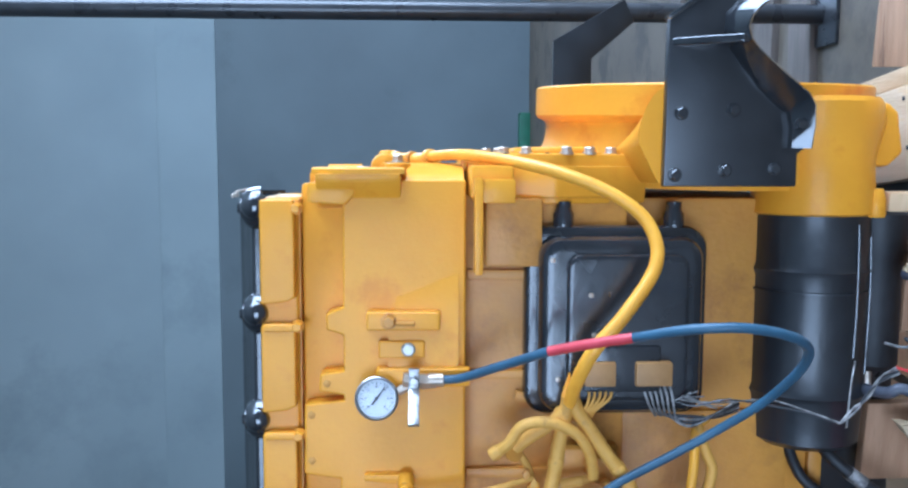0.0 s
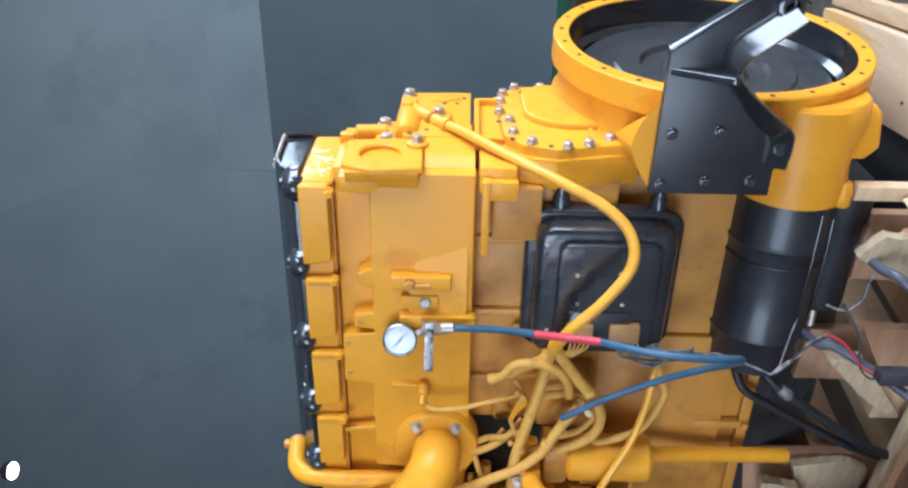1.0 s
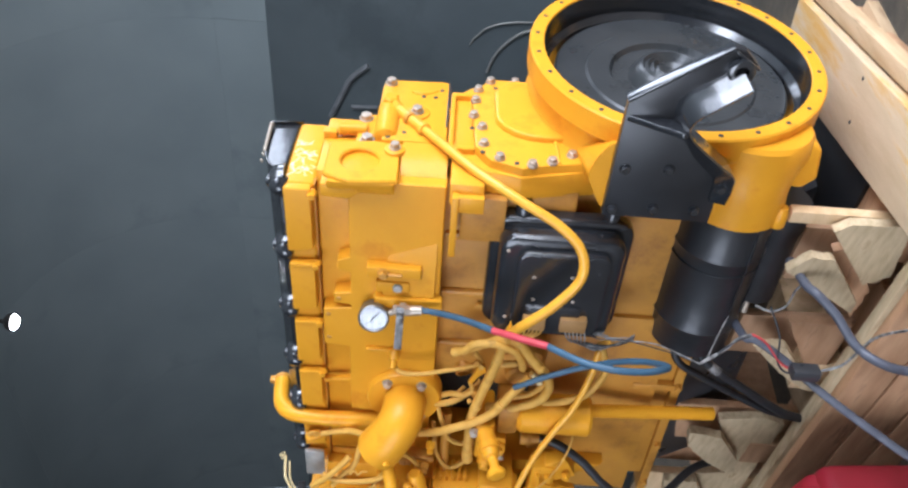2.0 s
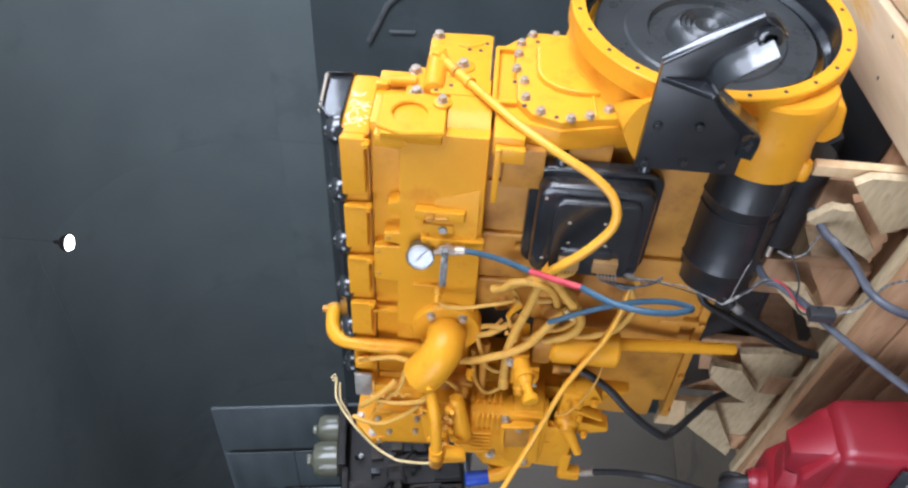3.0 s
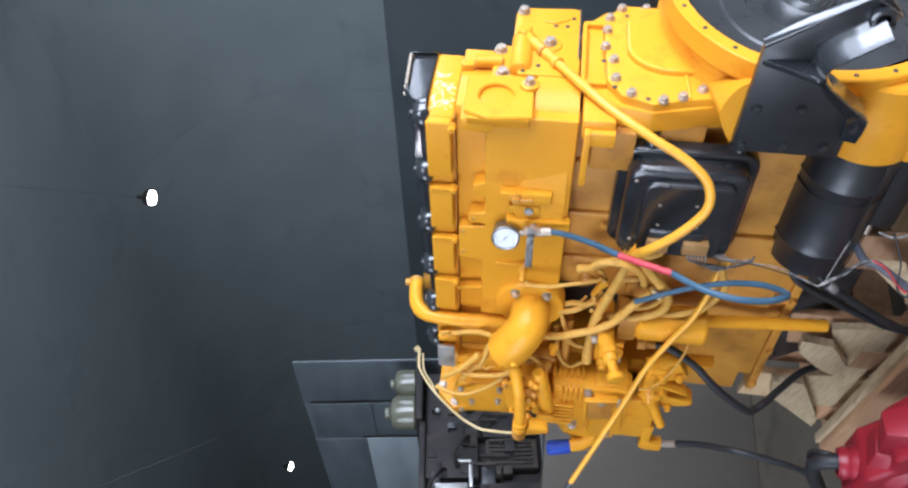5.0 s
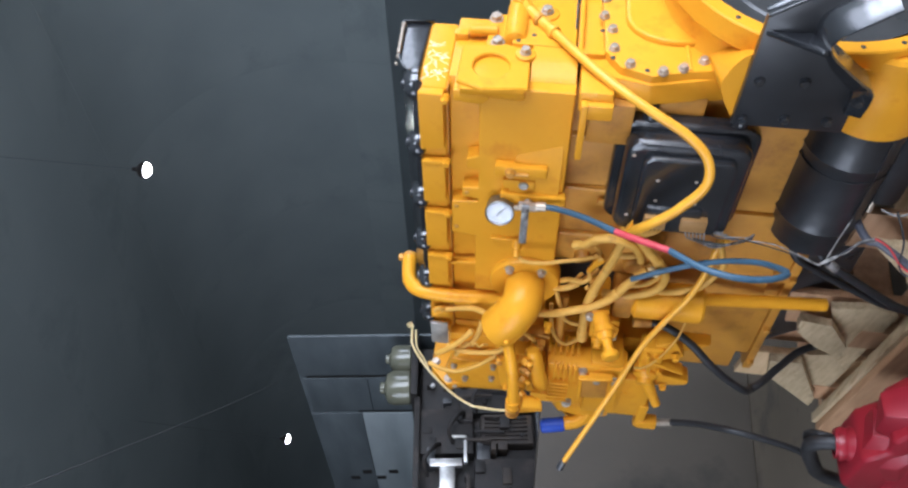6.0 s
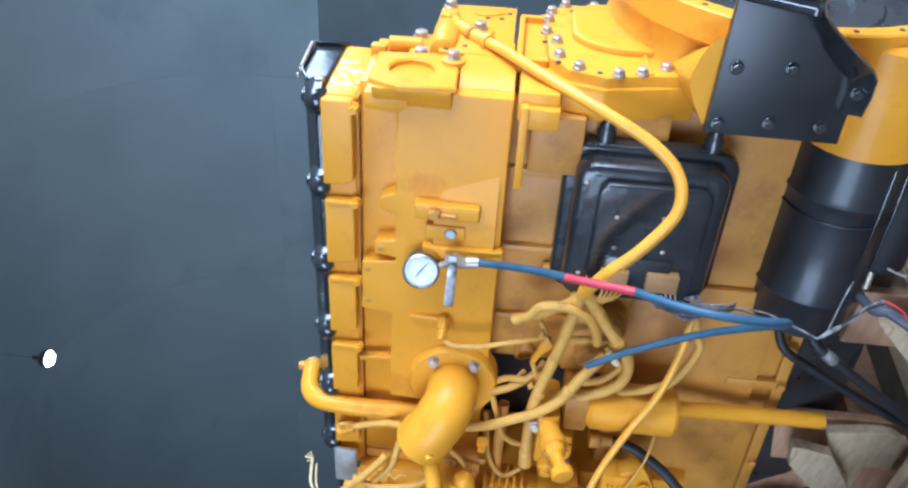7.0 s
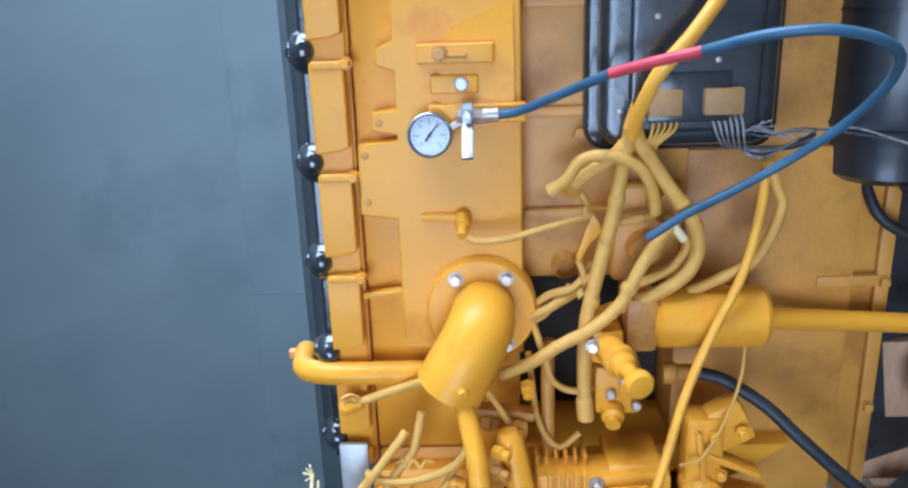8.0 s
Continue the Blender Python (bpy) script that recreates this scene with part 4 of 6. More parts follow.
def nose_shape():
    """A casting that swells from the starter's round end to the foot of the bell housing."""
    bm = bmesh.new()
    rings = []
    for x, cy, cz, ry, rz in ((-0.078, 1.345, 0.668, 0.090, 0.090), (-0.074, 1.345, 0.668, 0.098, 0.098), (-0.050, 1.345, 0.667, 0.098, 0.096), (-0.015, 1.345, 0.668, 0.098, 0.092),
                              (0.018, 1.348, 0.670, 0.100, 0.096), (0.045, 1.350, 0.668, 0.098, 0.104), (0.070, 1.352, 0.668, 0.102, 0.112), (0.100, 1.352, 0.672, 0.102, 0.112), (0.108, 1.352, 0.672, 0.096, 0.106)):
        ring = []
        for k in range(40):
            a = k * 2 * math.pi / 40
            y, z = cy + ry * math.cos(a), cz + rz * math.sin(a)
            d = Vector((y - CY, z - CZ))
            hold = min(1.0, max(0.0, (x + 0.05) / 0.095)) * 0.278
            if d.length < hold:
                d = d.normalized() * hold
                y, z = CY + d.x, CZ + d.y
            ring.append(bm.verts.new((x, y, z)))
        rings.append(ring)
    for a, b in zip(rings, rings[1:]):
        for k in range(40):
            bm.faces.new((a[k], a[(k + 1) % 40], b[(k + 1) % 40], b[k]))
    bm.faces.new(rings[0][::-1])
    bm.faces.new(rings[-1])
    bmesh.ops.recalc_face_normals(bm, faces=bm.faces)
    return bm


nose = e("starter_nose", joined(nose_shape(), prism([(0.0, 0.62), (0.098, 0.64), (0.102, 0.568), (0.086, 0.552), (0.022, 0.541), (0.0, 0.565)], "y", 1.300, 1.37, 0.014, 4)))
e("ear", joined(lathe((-0.079, 1.285, 0.594), (1, 0, 0), [(0.014, 0.006), (0, 0.007), (0, 0.015), (0.003, 0.017), (0.026, 0.017), (0.045, 0.012)], 20)), parent=nose)

# near and far mounting brackets
PROFILE = [(-0.030, 0.950), (0.214, 0.947), (0.320, 0.797), (0.318, 0.780), (0.290, 0.752), (0.272, 0.768), (0.216, 0.843), (0.196, 0.850), (0.172, 0.842), (0.138, 0.800), (0.112, 0.768), (0.098, 0.749),
           (0.074, 0.740), (0.028, 0.739), (0.018, 0.752), (-0.030, 0.752)]
bracket = e("mounting_bracket", prism(PROFILE, "y", 1.214, 1.232, 0.003), BRACKET_BLACK, "black cast steel mounting bracket")
e("edge_rail", prism([(0.216, 0.950), (0.322, 0.799), (0.317, 0.795), (0.210, 0.946)], "y", 1.211, 1.236, 0.002), BLACK_GLOSS, parent=bracket)


def flange_shape():
    """The flange that stands out from the bracket's lower edge and swells into its foot."""
    rows = ((0.270, 0.766, 1.166, 0.013, 1.166), (0.245, 0.799, 1.164, 0.013, 1.164), (0.220, 0.833, 1.162, 0.013, 1.162), (0.208, 0.843, 1.163, 0.013, 1.166), (0.194, 0.847, 1.166, 0.012, 1.172),
            (0.180, 0.842, 1.168, 0.014, 1.180), (0.164, 0.828, 1.170, 0.020, 1.192), (0.140, 0.799, 1.172, 0.030, 1.206), (0.118, 0.771, 1.174, 0.034, 1.207), (0.104, 0.752, 1.177, 0.034, 1.203),
            (0.088, 0.741, 1.181, 0.032, 1.200), (0.058, 0.737, 1.188, 0.030, 1.200), (0.026, 0.738, 1.195, 0.030, 1.201))
    bm = bmesh.new()
    rings = []
    for k, (x, z, front, deep, inner) in enumerate(rows):
        p, q = rows[max(k - 1, 0)], rows[min(k + 1, len(rows) - 1)]
        d = Vector((q[0] - p[0], q[1] - p[1])).normalized()
        ix, iz = x + d.y * deep, z - d.x * deep
        lean = 0.016 if k < 4 else 0.016 * max(0.0, 1 - (k - 3) / 4)
        rings.append([bm.verts.new(v) for v in ((x, front + 0.003, z), (x + d.y * 0.003, front, z - d.x * 0.003), (ix - d.y * (lean * 0.6 + 0.001), inner, iz + d.x * (lean * 0.6 + 0.001)),
                                                (ix - d.y * lean * 0.5, inner + 0.002, iz + d.x * lean * 0.5), (ix + d.y * lean, 1.222, iz - d.x * lean), (x, 1.226, z))])
    for a, b in zip(rings, rings[1:]):
        for k in range(6):
            bm.faces.new((a[k], a[(k + 1) % 6], b[(k + 1) % 6], b[k]))
    bm.faces.new(rings[0])
    bm.faces.new(rings[-1][::-1])
    bmesh.ops.recalc_face_normals(bm, faces=bm.faces)
    return bm


e("flange", flange_shape(), BLACK_GLOSS, parent=bracket)
e("gusset", prism([(1.2145, 0.944), (1.168, 0.855), (1.170, 0.846), (1.2145, 0.842)], "x", 0.173, 0.185, 0.003, 3), BLACK_GLOSS, parent=bracket)
e("end_lip", prism([(0.320, 0.797), (0.290, 0.752), (0.286, 0.755), (0.314, 0.798)], "y", 1.206, 1.216, 0.002), BLACK_GLOSS, parent=bracket)
for x, z in ((0.077, 0.927), (0.082, 0.850), (0.060, 0.757), (-0.013, 0.934), (-0.006, 0.860), (-0.004, 0.786)):
    e("bolt", bolt((x, 1.214 if z > 0.76 else 1.197, z), (0, -1, 0), 0.0085, 0.007), BLACK_GLOSS, parent=bracket)
e("eye", lathe((0.285, 1.215, 0.782), (0, -1, 0), [(0, 0.022), (0.014, 0.022), (0.016, 0.019), (0.016, 0.011), (0.004, 0.010)], 24), BLACK_GLOSS, parent=bracket)
far = e("mounting_bracket", prism([(-0.02, 1.018), (0.274, 1.018), (0.365, 0.862), (0.315, 0.84), (0.235, 0.933), (-0.02, 0.933)], "y", 1.852, 1.868, 0.003), BRACKET_BLACK,
        "satin black steel mounting bracket")

# control box
ecm = e("control_module", joined(rounded_box(-0.388, -0.092, 1.266, 1.305, 0.862, 1.146, 0.036, 0.012), rounded_box(-0.374, -0.106, 1.222, 1.272, 0.880, 1.128, 0.034, 0.020)), BLACK_COVER,
        "gloss black control module")
e("raised_panel", rounded_box(-0.350, -0.130, 1.206, 1.226, 0.908, 1.090, 0.022, 0.008), BLACK_COVER, parent=ecm)
e("raised_panel", box(-0.335, -0.265, 1.200, 1.210, 0.95, 1.065, 0.005), BLACK_COVER, parent=ecm)
for x, z in ((-0.19, 1.055), (-0.185, 0.98), (-0.25, 1.05), (-0.25, 0.97), (-0.32, 1.10), (-0.14, 1.11)):
    e("screw", lathe((x, 1.2065 if z < 1.09 else 1.223, z), (0, -1, 0), [(0, 0.004), (0.0015, 0.004), (0.0022, 0.0028)], 12), STEEL, parent=ecm)
for z in (1.085, 0.912):
    e("mount", lathe((-0.095, 1.285, z), (1, 0, 0), [(0, 0.016), (0.02, 0.016), (0.028, 0.012), (0.04, 0.012)], 18), BLACK_COVER, parent=ecm)
for z, n in ((1.042, 0.023), (0.962, 0.027)):
    e("connector", box(-0.324, -0.288, 1.190, 1.230, z - n, z + n, 0.003), TAN_PLASTIC, "tan plastic connector", parent=ecm)

# starter motor
starter = e("starter_motor", lathe((-0.455, 1.345, 0.668), (1, 0.0, 0), [(0, 0.07), (0.012, 0.088), (0.08, 0.092), (0.09, 0.096), (0.10, 0.092), (0.28, 0.092), (0.29, 0.096),
                                                                        (0.30, 0.092), (0.385, 0.092)], 40), DUSTY_BLACK, "dusty black starter motor")
e("solenoid", lathe((-0.34, 1.37, 0.545), (1, 0, 0), [(0, 0.036), (0.01, 0.045), (0.19, 0.045), (0.20, 0.05), (0.262, 0.05), (0.268, 0.044), (0.270, 0.02)], 28), RUBBER, parent=starter)
e("terminal", rod((-0.39, 1.36, 0.55), (-0.335, 1.365, 0.55), 0.008), STEEL, parent=starter)
e("strap", lathe((-0.20, 1.345, 0.668), (1, 0, 0), [(0, 0.0945), (0.004, 0.0945)], 40), DUSTY_BLACK, parent=starter)
for k, a in enumerate((205, 232)):
    d = Vector((0, math.cos(radians(a)), math.sin(radians(a))))
    e("paint_run", tube([Vector((-0.09 - 0.02 * k, 1.345, 0.668)) + d * 0.0925, Vector((-0.20, 1.345, 0.668)) + d * 0.0950, Vector((-0.30 - 0.03 * k, 1.345, 0.668)) + d * 0.0925], 0.0016, 8), BLACK_GLOSS, parent=starter)

# elbow, pipes and lines
FL = Vector((-0.632, 1.250, 1.304))
flange = e("elbow_flange", lathe(FL + Vector((0, 0.03, 0)), (0, -1, 0), [(0, 0.087), (0.038, 0.087), (0.044, 0.083), (0.046, 0.05)], 44))
elbow = e("elbow_pipe", tube([(-0.632, 1.250, 1.302), (-0.626, 1.212, 1.302), (-0.636, 1.180, 1.307), (-0.664, 1.166, 1.322), (-0.692, 1.160, 1.338), (-0.722, 1.160, 1.354)],
                             0.048, 32, 8, 0.054))
e("plug", bolt((-0.704, 1.112, 1.334), (0, -1, -0.3), 0.008), YELLOW, parent=elbow)
for a in (55, 125, 235, 305):
    e("bolt", bolt(FL + Vector((0.068 * math.sin(radians(a)), -0.014, 0.068 * math.cos(radians(a)))), (0, -1, 0), 0.010), STEEL, parent=flange)
e("coolant_pipe", tube([(-0.765, 1.32, 1.25), (-0.757, 1.285, 1.32), (-0.748, 1.262, 1.40), (-0.746, 1.255, 1.48), (-0.747, 1.259, 1.550), (-0.749, 1.270, 1.588), (-0.756, 1.300, 1.610), (-0.764, 1.345, 1.620), (-0.770, 1.382, 1.624)],
                       0.0195, 18))
PIPE_END = Vector((-0.770, 1.382, 1.624))
e("pipe_lip", joined(lathe(PIPE_END - Vector((0, 0.004, 0)), (-0.1, 1, 0.1), [(0, 0.019), (0.004, 0.022), (0.010, 0.022), (0.014, 0.020)], 22), box(-0.778, -0.762, 1.374, 1.390, 1.640, 1.656, 0.003)), OLD_YELLOW)
e("pipe_mouth", lathe(PIPE_END + Vector((0, 0.0105, 0)), (-0.1, 1, 0.1), [(0, 0.0165), (0.0042, 0.0165), (0.0044, 0.001)], 22), PRINT, "dark open pipe mouth")
e("filter_tube", lathe((-0.645, 1.235, 1.04), (0, 0, -1), [(0, 0.036), (0.01, 0.048), (0.165, 0.048), (0.172, 0.043)], 32))
e("drain_pipe", rod((-0.66, 1.262, 0.88), (-0.70, 1.312, 0.548), 0.0165))
e("filter_head", box(-0.69, -0.60, 1.20, 1.30, 1.035, 1.085, 0.012), OLD_YELLOW)
e("stub_pipe", lathe((-0.56, 1.34, 1.18), (-0.35, -0.9, -0.2), [(0, 0.020), (0.06, 0.020), (0.06, 0.016), (0.03, 0.015)], 20), OLD_YELLOW)
e("side_casting", joined(box(-0.60, -0.44, 1.27, 1.31, 0.99, 1.10, 0.014, 3), lathe((-0.47, 1.275, 1.02), (0, -1, 0), [(0, 0.03), (0.02, 0.028), (0.03, 0.02)], 20),
                         lathe((-0.54, 1.275, 1.05), (0, -1, 0), [(0, 0.03), (0.025, 0.026), (0.03, 0.02)], 20)), OLD_YELLOW)
PD = Vector((-0.06, -0.96, -0.25)).normalized()
prime = e("priming_pump", joined(lathe((-0.675, 1.205, 1.114), PD, [(0, 0.026), (0.010, 0.026), (0.012, 0.022), (0.046, 0.0215), (0.048, 0.0255), (0.062, 0.0255), (0.064, 0.020), (0.080, 0.018), (0.084, 0.0125), (0.115, 0.0115)], 24),
                                 box(-0.703, -0.648, 1.19, 1.30, 1.088, 1.138, 0.010)))
e("knob", lathe(Vector((-0.675, 1.205, 1.114)) + PD * 0.112, PD, [(0, 0.012), (0.004, 0.021), (0.014, 0.022), (0.019, 0.018), (0.021, 0.008)], 24), parent=prime)
e("bolt", bolt((-0.670, 1.186, 1.136), (0.1, -1, 0.1), 0.009), STEEL, parent=prime)
e("valve_body", joined(box(-0.80, -0.715, 1.205, 1.29, 1.055, 1.13, 0.012), lathe((-0.79, 1.21, 1.10), (-0.3, -0.9, 0.1), [(0, 0.018), (0.02, 0.018), (0.024, 0.012), (0.035, 0.012)], 16),
                       lathe((-0.745, 1.21, 1.075), (0.2, -1, 0), [(0, 0.02), (0.015, 0.02), (0.018, 0.013), (0.03, 0.013)], 6)))
for x, z in ((-0.76, 1.105), (-0.735, 1.085), (-0.78, 1.065)):
    e("union", lathe((x, 1.208, z), (0, -1, 0), [(0, 0.009), (0.012, 0.009), (0.014, 0.006)], 6), STEEL)
e("fuel_fitting", lathe((-0.742, 1.235, 1.02), (0, 0, -1), [(0, 0.018), (0.02, 0.018), (0.022, 0.014), (0.045, 0.014)], 16), OLD_YELLOW)

# front end: housing, cover, pumps
front_h = e("front_housing", joined(prism([(-0.905, 0.78), (-0.905, 1.49), (-1.12, 1.49), (-1.12, 0.99), (-1.0, 0.92)], "y", 1.285, 1.80, 0.012), box(-1.11, -0.93, 1.255, 1.30, 1.30, 1.50, 0.012)))
e("name_plate", box(-0.975, -0.876, 1.2465, 1.256, 1.503, 1.551, 0.002), DECAL, "grey aluminium name plate", parent=front_h)
e("front_flange", prism([(1.212, 1.335), (1.205, 1.46), (1.19, 1.505), (1.24, 1.555), (1.40, 1.56), (1.40, 1.28), (1.24, 1.28)], "x", -1.15, -1.112, 0.008), parent=front_h)
for y, z in ((1.222, 1.372), (1.222, 1.455), (1.212, 1.500), (1.262, 1.545)):
    e("bolt", bolt((-1.112, y, z), (1, -0.2, 0), 0.011), STEEL, parent=front_h)
e("bracket_tab", prism([(-1.0, 1.42), (-1.0, 1.47), (-1.08, 1.48), (-1.09, 1.41)], "y", 1.235, 1.262, 0.005), parent=front_h)
e("thermostat_neck", joined(lathe((-0.985, 1.26, 1.475), (0.1, -1, 0.2), [(0, 0.026), (0.02, 0.026), (0.024, 0.018), (0.03, 0.018)], 18), lathe((-1.04, 1.258, 1.42), (0, -1, 0), [(0, 0.018), (0.018, 0.016), (0.02, 0.01)], 6)), parent=front_h)
for x, z in ((-0.955, 1.44), (-1.00, 1.385), (-1.06, 1.37), (-0.955, 1.36)):
    e("bolt", bolt((x, 1.255, z), (0, -1, 0), 0.010), STEEL if x < -1 else YELLOW, parent=front_h)
pump = e("fuel_pump", joined(box(-1.10, -0.885, 1.165, 1.235, 1.01, 1.225, 0.012), box(-1.07, -0.93, 1.23, 1.30, 1.04, 1.19, 0.008)))
e("side_cover", prism([(-1.10, 1.02), (-0.925, 1.03), (-0.905, 1.05), (-0.905, 1.11), (-1.10, 1.115)], "y", 1.150, 1.172, 0.006), parent=pump)
e("cover_rim", joined(prism([(-0.905, 1.138), (-0.893, 1.05), (-0.902, 1.05), (-0.914, 1.138)], "y", 1.138, 1.153, 0.002), prism([(-0.905, 1.138), (-1.02, 1.132), (-1.02, 1.123), (-0.905, 1.129)], "y", 1.138, 1.153, 0.002),
                     prism([(-0.893, 1.05), (-1.005, 1.045), (-1.005, 1.054), (-0.893, 1.059)], "y", 1.138, 1.153, 0.002)), parent=pump)
e("cover_recess", prism([(-1.01, 1.056), (-0.905, 1.06), (-0.916, 1.127), (-1.02, 1.122)], "y", 1.1485, 1.153, 0.002), OLD_YELLOW, parent=pump)
e("pump_base", box(-1.16, -0.95, 1.18, 1.30, 0.93, 1.03, 0.014), parent=pump)
e("top_cover", box(-0.90, -0.872, 1.175, 1.285, 1.025, 1.11, 0.006), parent=pump)
e("drive_flange", prism([(1.175, 1.03), (1.165, 1.10), (1.175, 1.175), (1.22, 1.21), (1.32, 1.21), (1.32, 1.02)], "x", -1.17, -1.10, 0.010), parent=pump)
e("drive_snout", lathe((-1.16, 1.24, 1.12), (-1, 0, 0), [(0, 0.062), (0.05, 0.058), (0.06, 0.04), (0.10, 0.038)], 28), parent=pump)
for y, z in ((1.178, 1.155), (1.176, 1.085), (1.19, 1.045)):
    e("bolt", bolt((-1.10, y - 0.008, z), (0.6, -0.8, 0), 0.011), STEEL, parent=pump)
for k in range(5):
    e("fin", box(-0.935, -0.872, 1.146, 1.170, 1.146 + 0.0135 * k, 1.1515 + 0.0135 * k, 0.0015), parent=pump)
for k in range(6):
    e("fin", box(-0.962 - 0.018 * k, -0.955 - 0.018 * k, 1.146, 1.170, 1.160, 1.214, 0.0015), parent=pump)
for k in range(6):
    e("fin", box(-0.888, -0.868, 1.195, 1.25, 1.140 + 0.0155 * k, 1.1465 + 0.0155 * k, 0.0015), parent=pump)
for x, z in ((-0.90, 1.128), (-0.91, 1.045), (-1.075, 1.155), (-1.085, 1.06), (-0.915, 1.09)):
    e("bolt", bolt((x, 1.150 if z < 1.12 else 1.164, z), (0, -1, 0), 0.010), STEEL, parent=pump)
aux = e("lift_pump", joined(box(-1.06, -0.95, 1.19, 1.29, 0.93, 1.04, 0.014, 3), box(-0.965, -0.805, 1.19, 1.25, 0.925, 0.985, 0.012, 3),
                            lathe((-0.93, 1.215, 0.955), (-0.3, -0.9, 0.1), [(0, 0.036), (0.025, 0.034), (0.035, 0.022), (0.05, 0.02)], 24),
                            prism([(-0.775, 0.905), (-0.84, 0.872), (-0.87, 0.93), (-0.80, 0.955)], "y", 1.20, 1.24, 0.008),
                            prism([(-0.925, 0.955), (-0.955, 0.838), (-0.975, 0.842), (-1.0, 0.95)], "y", 1.195, 1.245, 0.008)))
e("rib", prism([(-0.82, 0.965), (-0.955, 0.945), (-0.955, 0.953), (-0.82, 0.975)], "y", 1.178, 1.195, 0.003), parent=aux)
e("rib", prism([(-0.86, 0.95), (-0.90, 0.865), (-0.908, 0.868), (-0.872, 0.955)], "y", 1.186, 1.22, 0.003), parent=aux)
e("barb", joined(lathe((-0.93, 1.185, 0.962), (-0.86, -0.25, -0.42), [(0, 0.018), (0.05, 0.016), (0.09, 0.013), (0.11, 0.013), (0.11, 0.008), (0.07, 0.007)], 18)), parent=aux)
for x, z in ((-0.83, 0.945), (-0.90, 0.93), (-0.98, 0.905), (-0.825, 0.90), (-1.03, 1.0)):
    e("bolt", bolt((x, 1.19, z), (0, -1, 0), 0.009), parent=aux)
e("hose_elbow", joined(box(-1.215, -1.085, 1.176, 1.208, 0.922, 0.952, 0.008), box(-1.215, -1.175, 1.172, 1.206, 0.885, 0.945, 0.008)), parent=aux)
cyl = e("control_cylinder", joined(lathe((-0.79, 1.145, 1.268), (-0.98, -0.05, -0.19), [(0, 0.014), (0.012, 0.021), (0.165, 0.023), (0.172, 0.018), (0.172, 0.010), (0.182, 0.010)], 22),
                                   box(-0.90, -0.845, 1.16, 1.25, 1.27, 1.33, 0.010)))
for x, z in ((-0.86, 1.315), (-0.93, 1.30), (-0.985, 1.285), (-0.955, 1.255)):
    e("union", lathe((x, 1.165, z), (0, -1, 0), [(0, 0.013), (0.015, 0.013), (0.02, 0.009), (0.03, 0.009)], 12), parent=cyl)
e("valve_block", joined(box(-1.045, -0.955, 1.16, 1.25, 1.225, 1.275, 0.008), box(-1.075, -1.03, 1.15, 1.22, 1.18, 1.26, 0.010)))
e("down_pipe", tube([(-0.715, 1.150, 1.340), (-0.755, 1.115, 1.326), (-0.80, 1.090, 1.315), (-0.85, 1.075, 1.309), (-0.90, 1.065, 1.306), (-0.93, 1.060, 1.305)], 0.0155, 16))
e("end_cap", lathe((-0.915, 1.062, 1.305), (-1, -0.1, 0), [(0, 0.019), (0.012, 0.019), (0.014, 0.0165), (0.02, 0.0165), (0.022, 0.019), (0.034, 0.018)], 18))
e("pipe_foot", lathe((-0.945, 1.075, 1.285), (-0.25, 0.1, -0.9), [(0, 0.018), (0.03, 0.020), (0.05, 0.016)], 18))
e("blue_cap", lathe((-1.196, 1.15, 1.150), (-0.2, -0.1, 0.95), [(0, 0.018), (0.006, 0.021), (0.064, 0.022), (0.070, 0.017)], 22), BLUE_CAP, "blue plastic transport cap")
e("cap_neck", tube([(-1.12, 1.21, 1.10), (-1.165, 1.18, 1.09), (-1.188, 1.16, 1.115), (-1.194, 1.152, 1.152)], 0.020, 16))

for x, y, z, r, d in ((-0.800, 1.19, 1.305, 0.014, (0, -0.3, -1)), (-0.806, 1.185, 1.250, 0.016, (-0.3, -0.9, 0)), (-0.813, 1.125, 1.288, 0.012, (0, -0.6, -0.8)), (-0.845, 1.12, 1.290, 0.013, (0, -0.6, -0.8)),
                      (-0.893, 1.118, 1.288, 0.012, (0, -0.6, -0.8)), (-0.975, 1.115, 1.290, 0.011, (0, -0.5, -0.8)), (-0.905, 1.185, 1.352, 0.013, (-0.2, -1, 0)), (-1.03, 1.18, 1.330, 0.012, (-0.2, -1, 0)),
                      (-0.85, 1.19, 1.262, 0.011, (-1, -0.2, 0)), (-0.74, 1.20, 1.235, 0.012, (-0.4, -0.9, 0))):
    e("pipe_union", lathe((x, y, z), d, [(0, r), (0.014, r), (0.016, r * 0.7), (0.026, r * 0.7), (0.028, r * 0.5)], 6), OLD_YELLOW if r > 0.0125 else YELLOW)
e("line_bracket", prism([(-0.895, 1.36), (-0.90, 1.335), (-1.04, 1.315), (-1.04, 1.345)], "y", 1.165, 1.185, 0.004))
e("line_bracket", prism([(-0.775, 1.315), (-0.785, 1.225), (-0.80, 1.225), (-0.79, 1.315)], "y", 1.185, 1.215, 0.004), OLD_YELLOW)
e("pump_flange", prism([(-0.985, 1.49), (-1.07, 1.51), (-1.145, 1.475), (-1.125, 1.345), (-0.985, 1.355)], "y", 1.205, 1.235, 0.006))
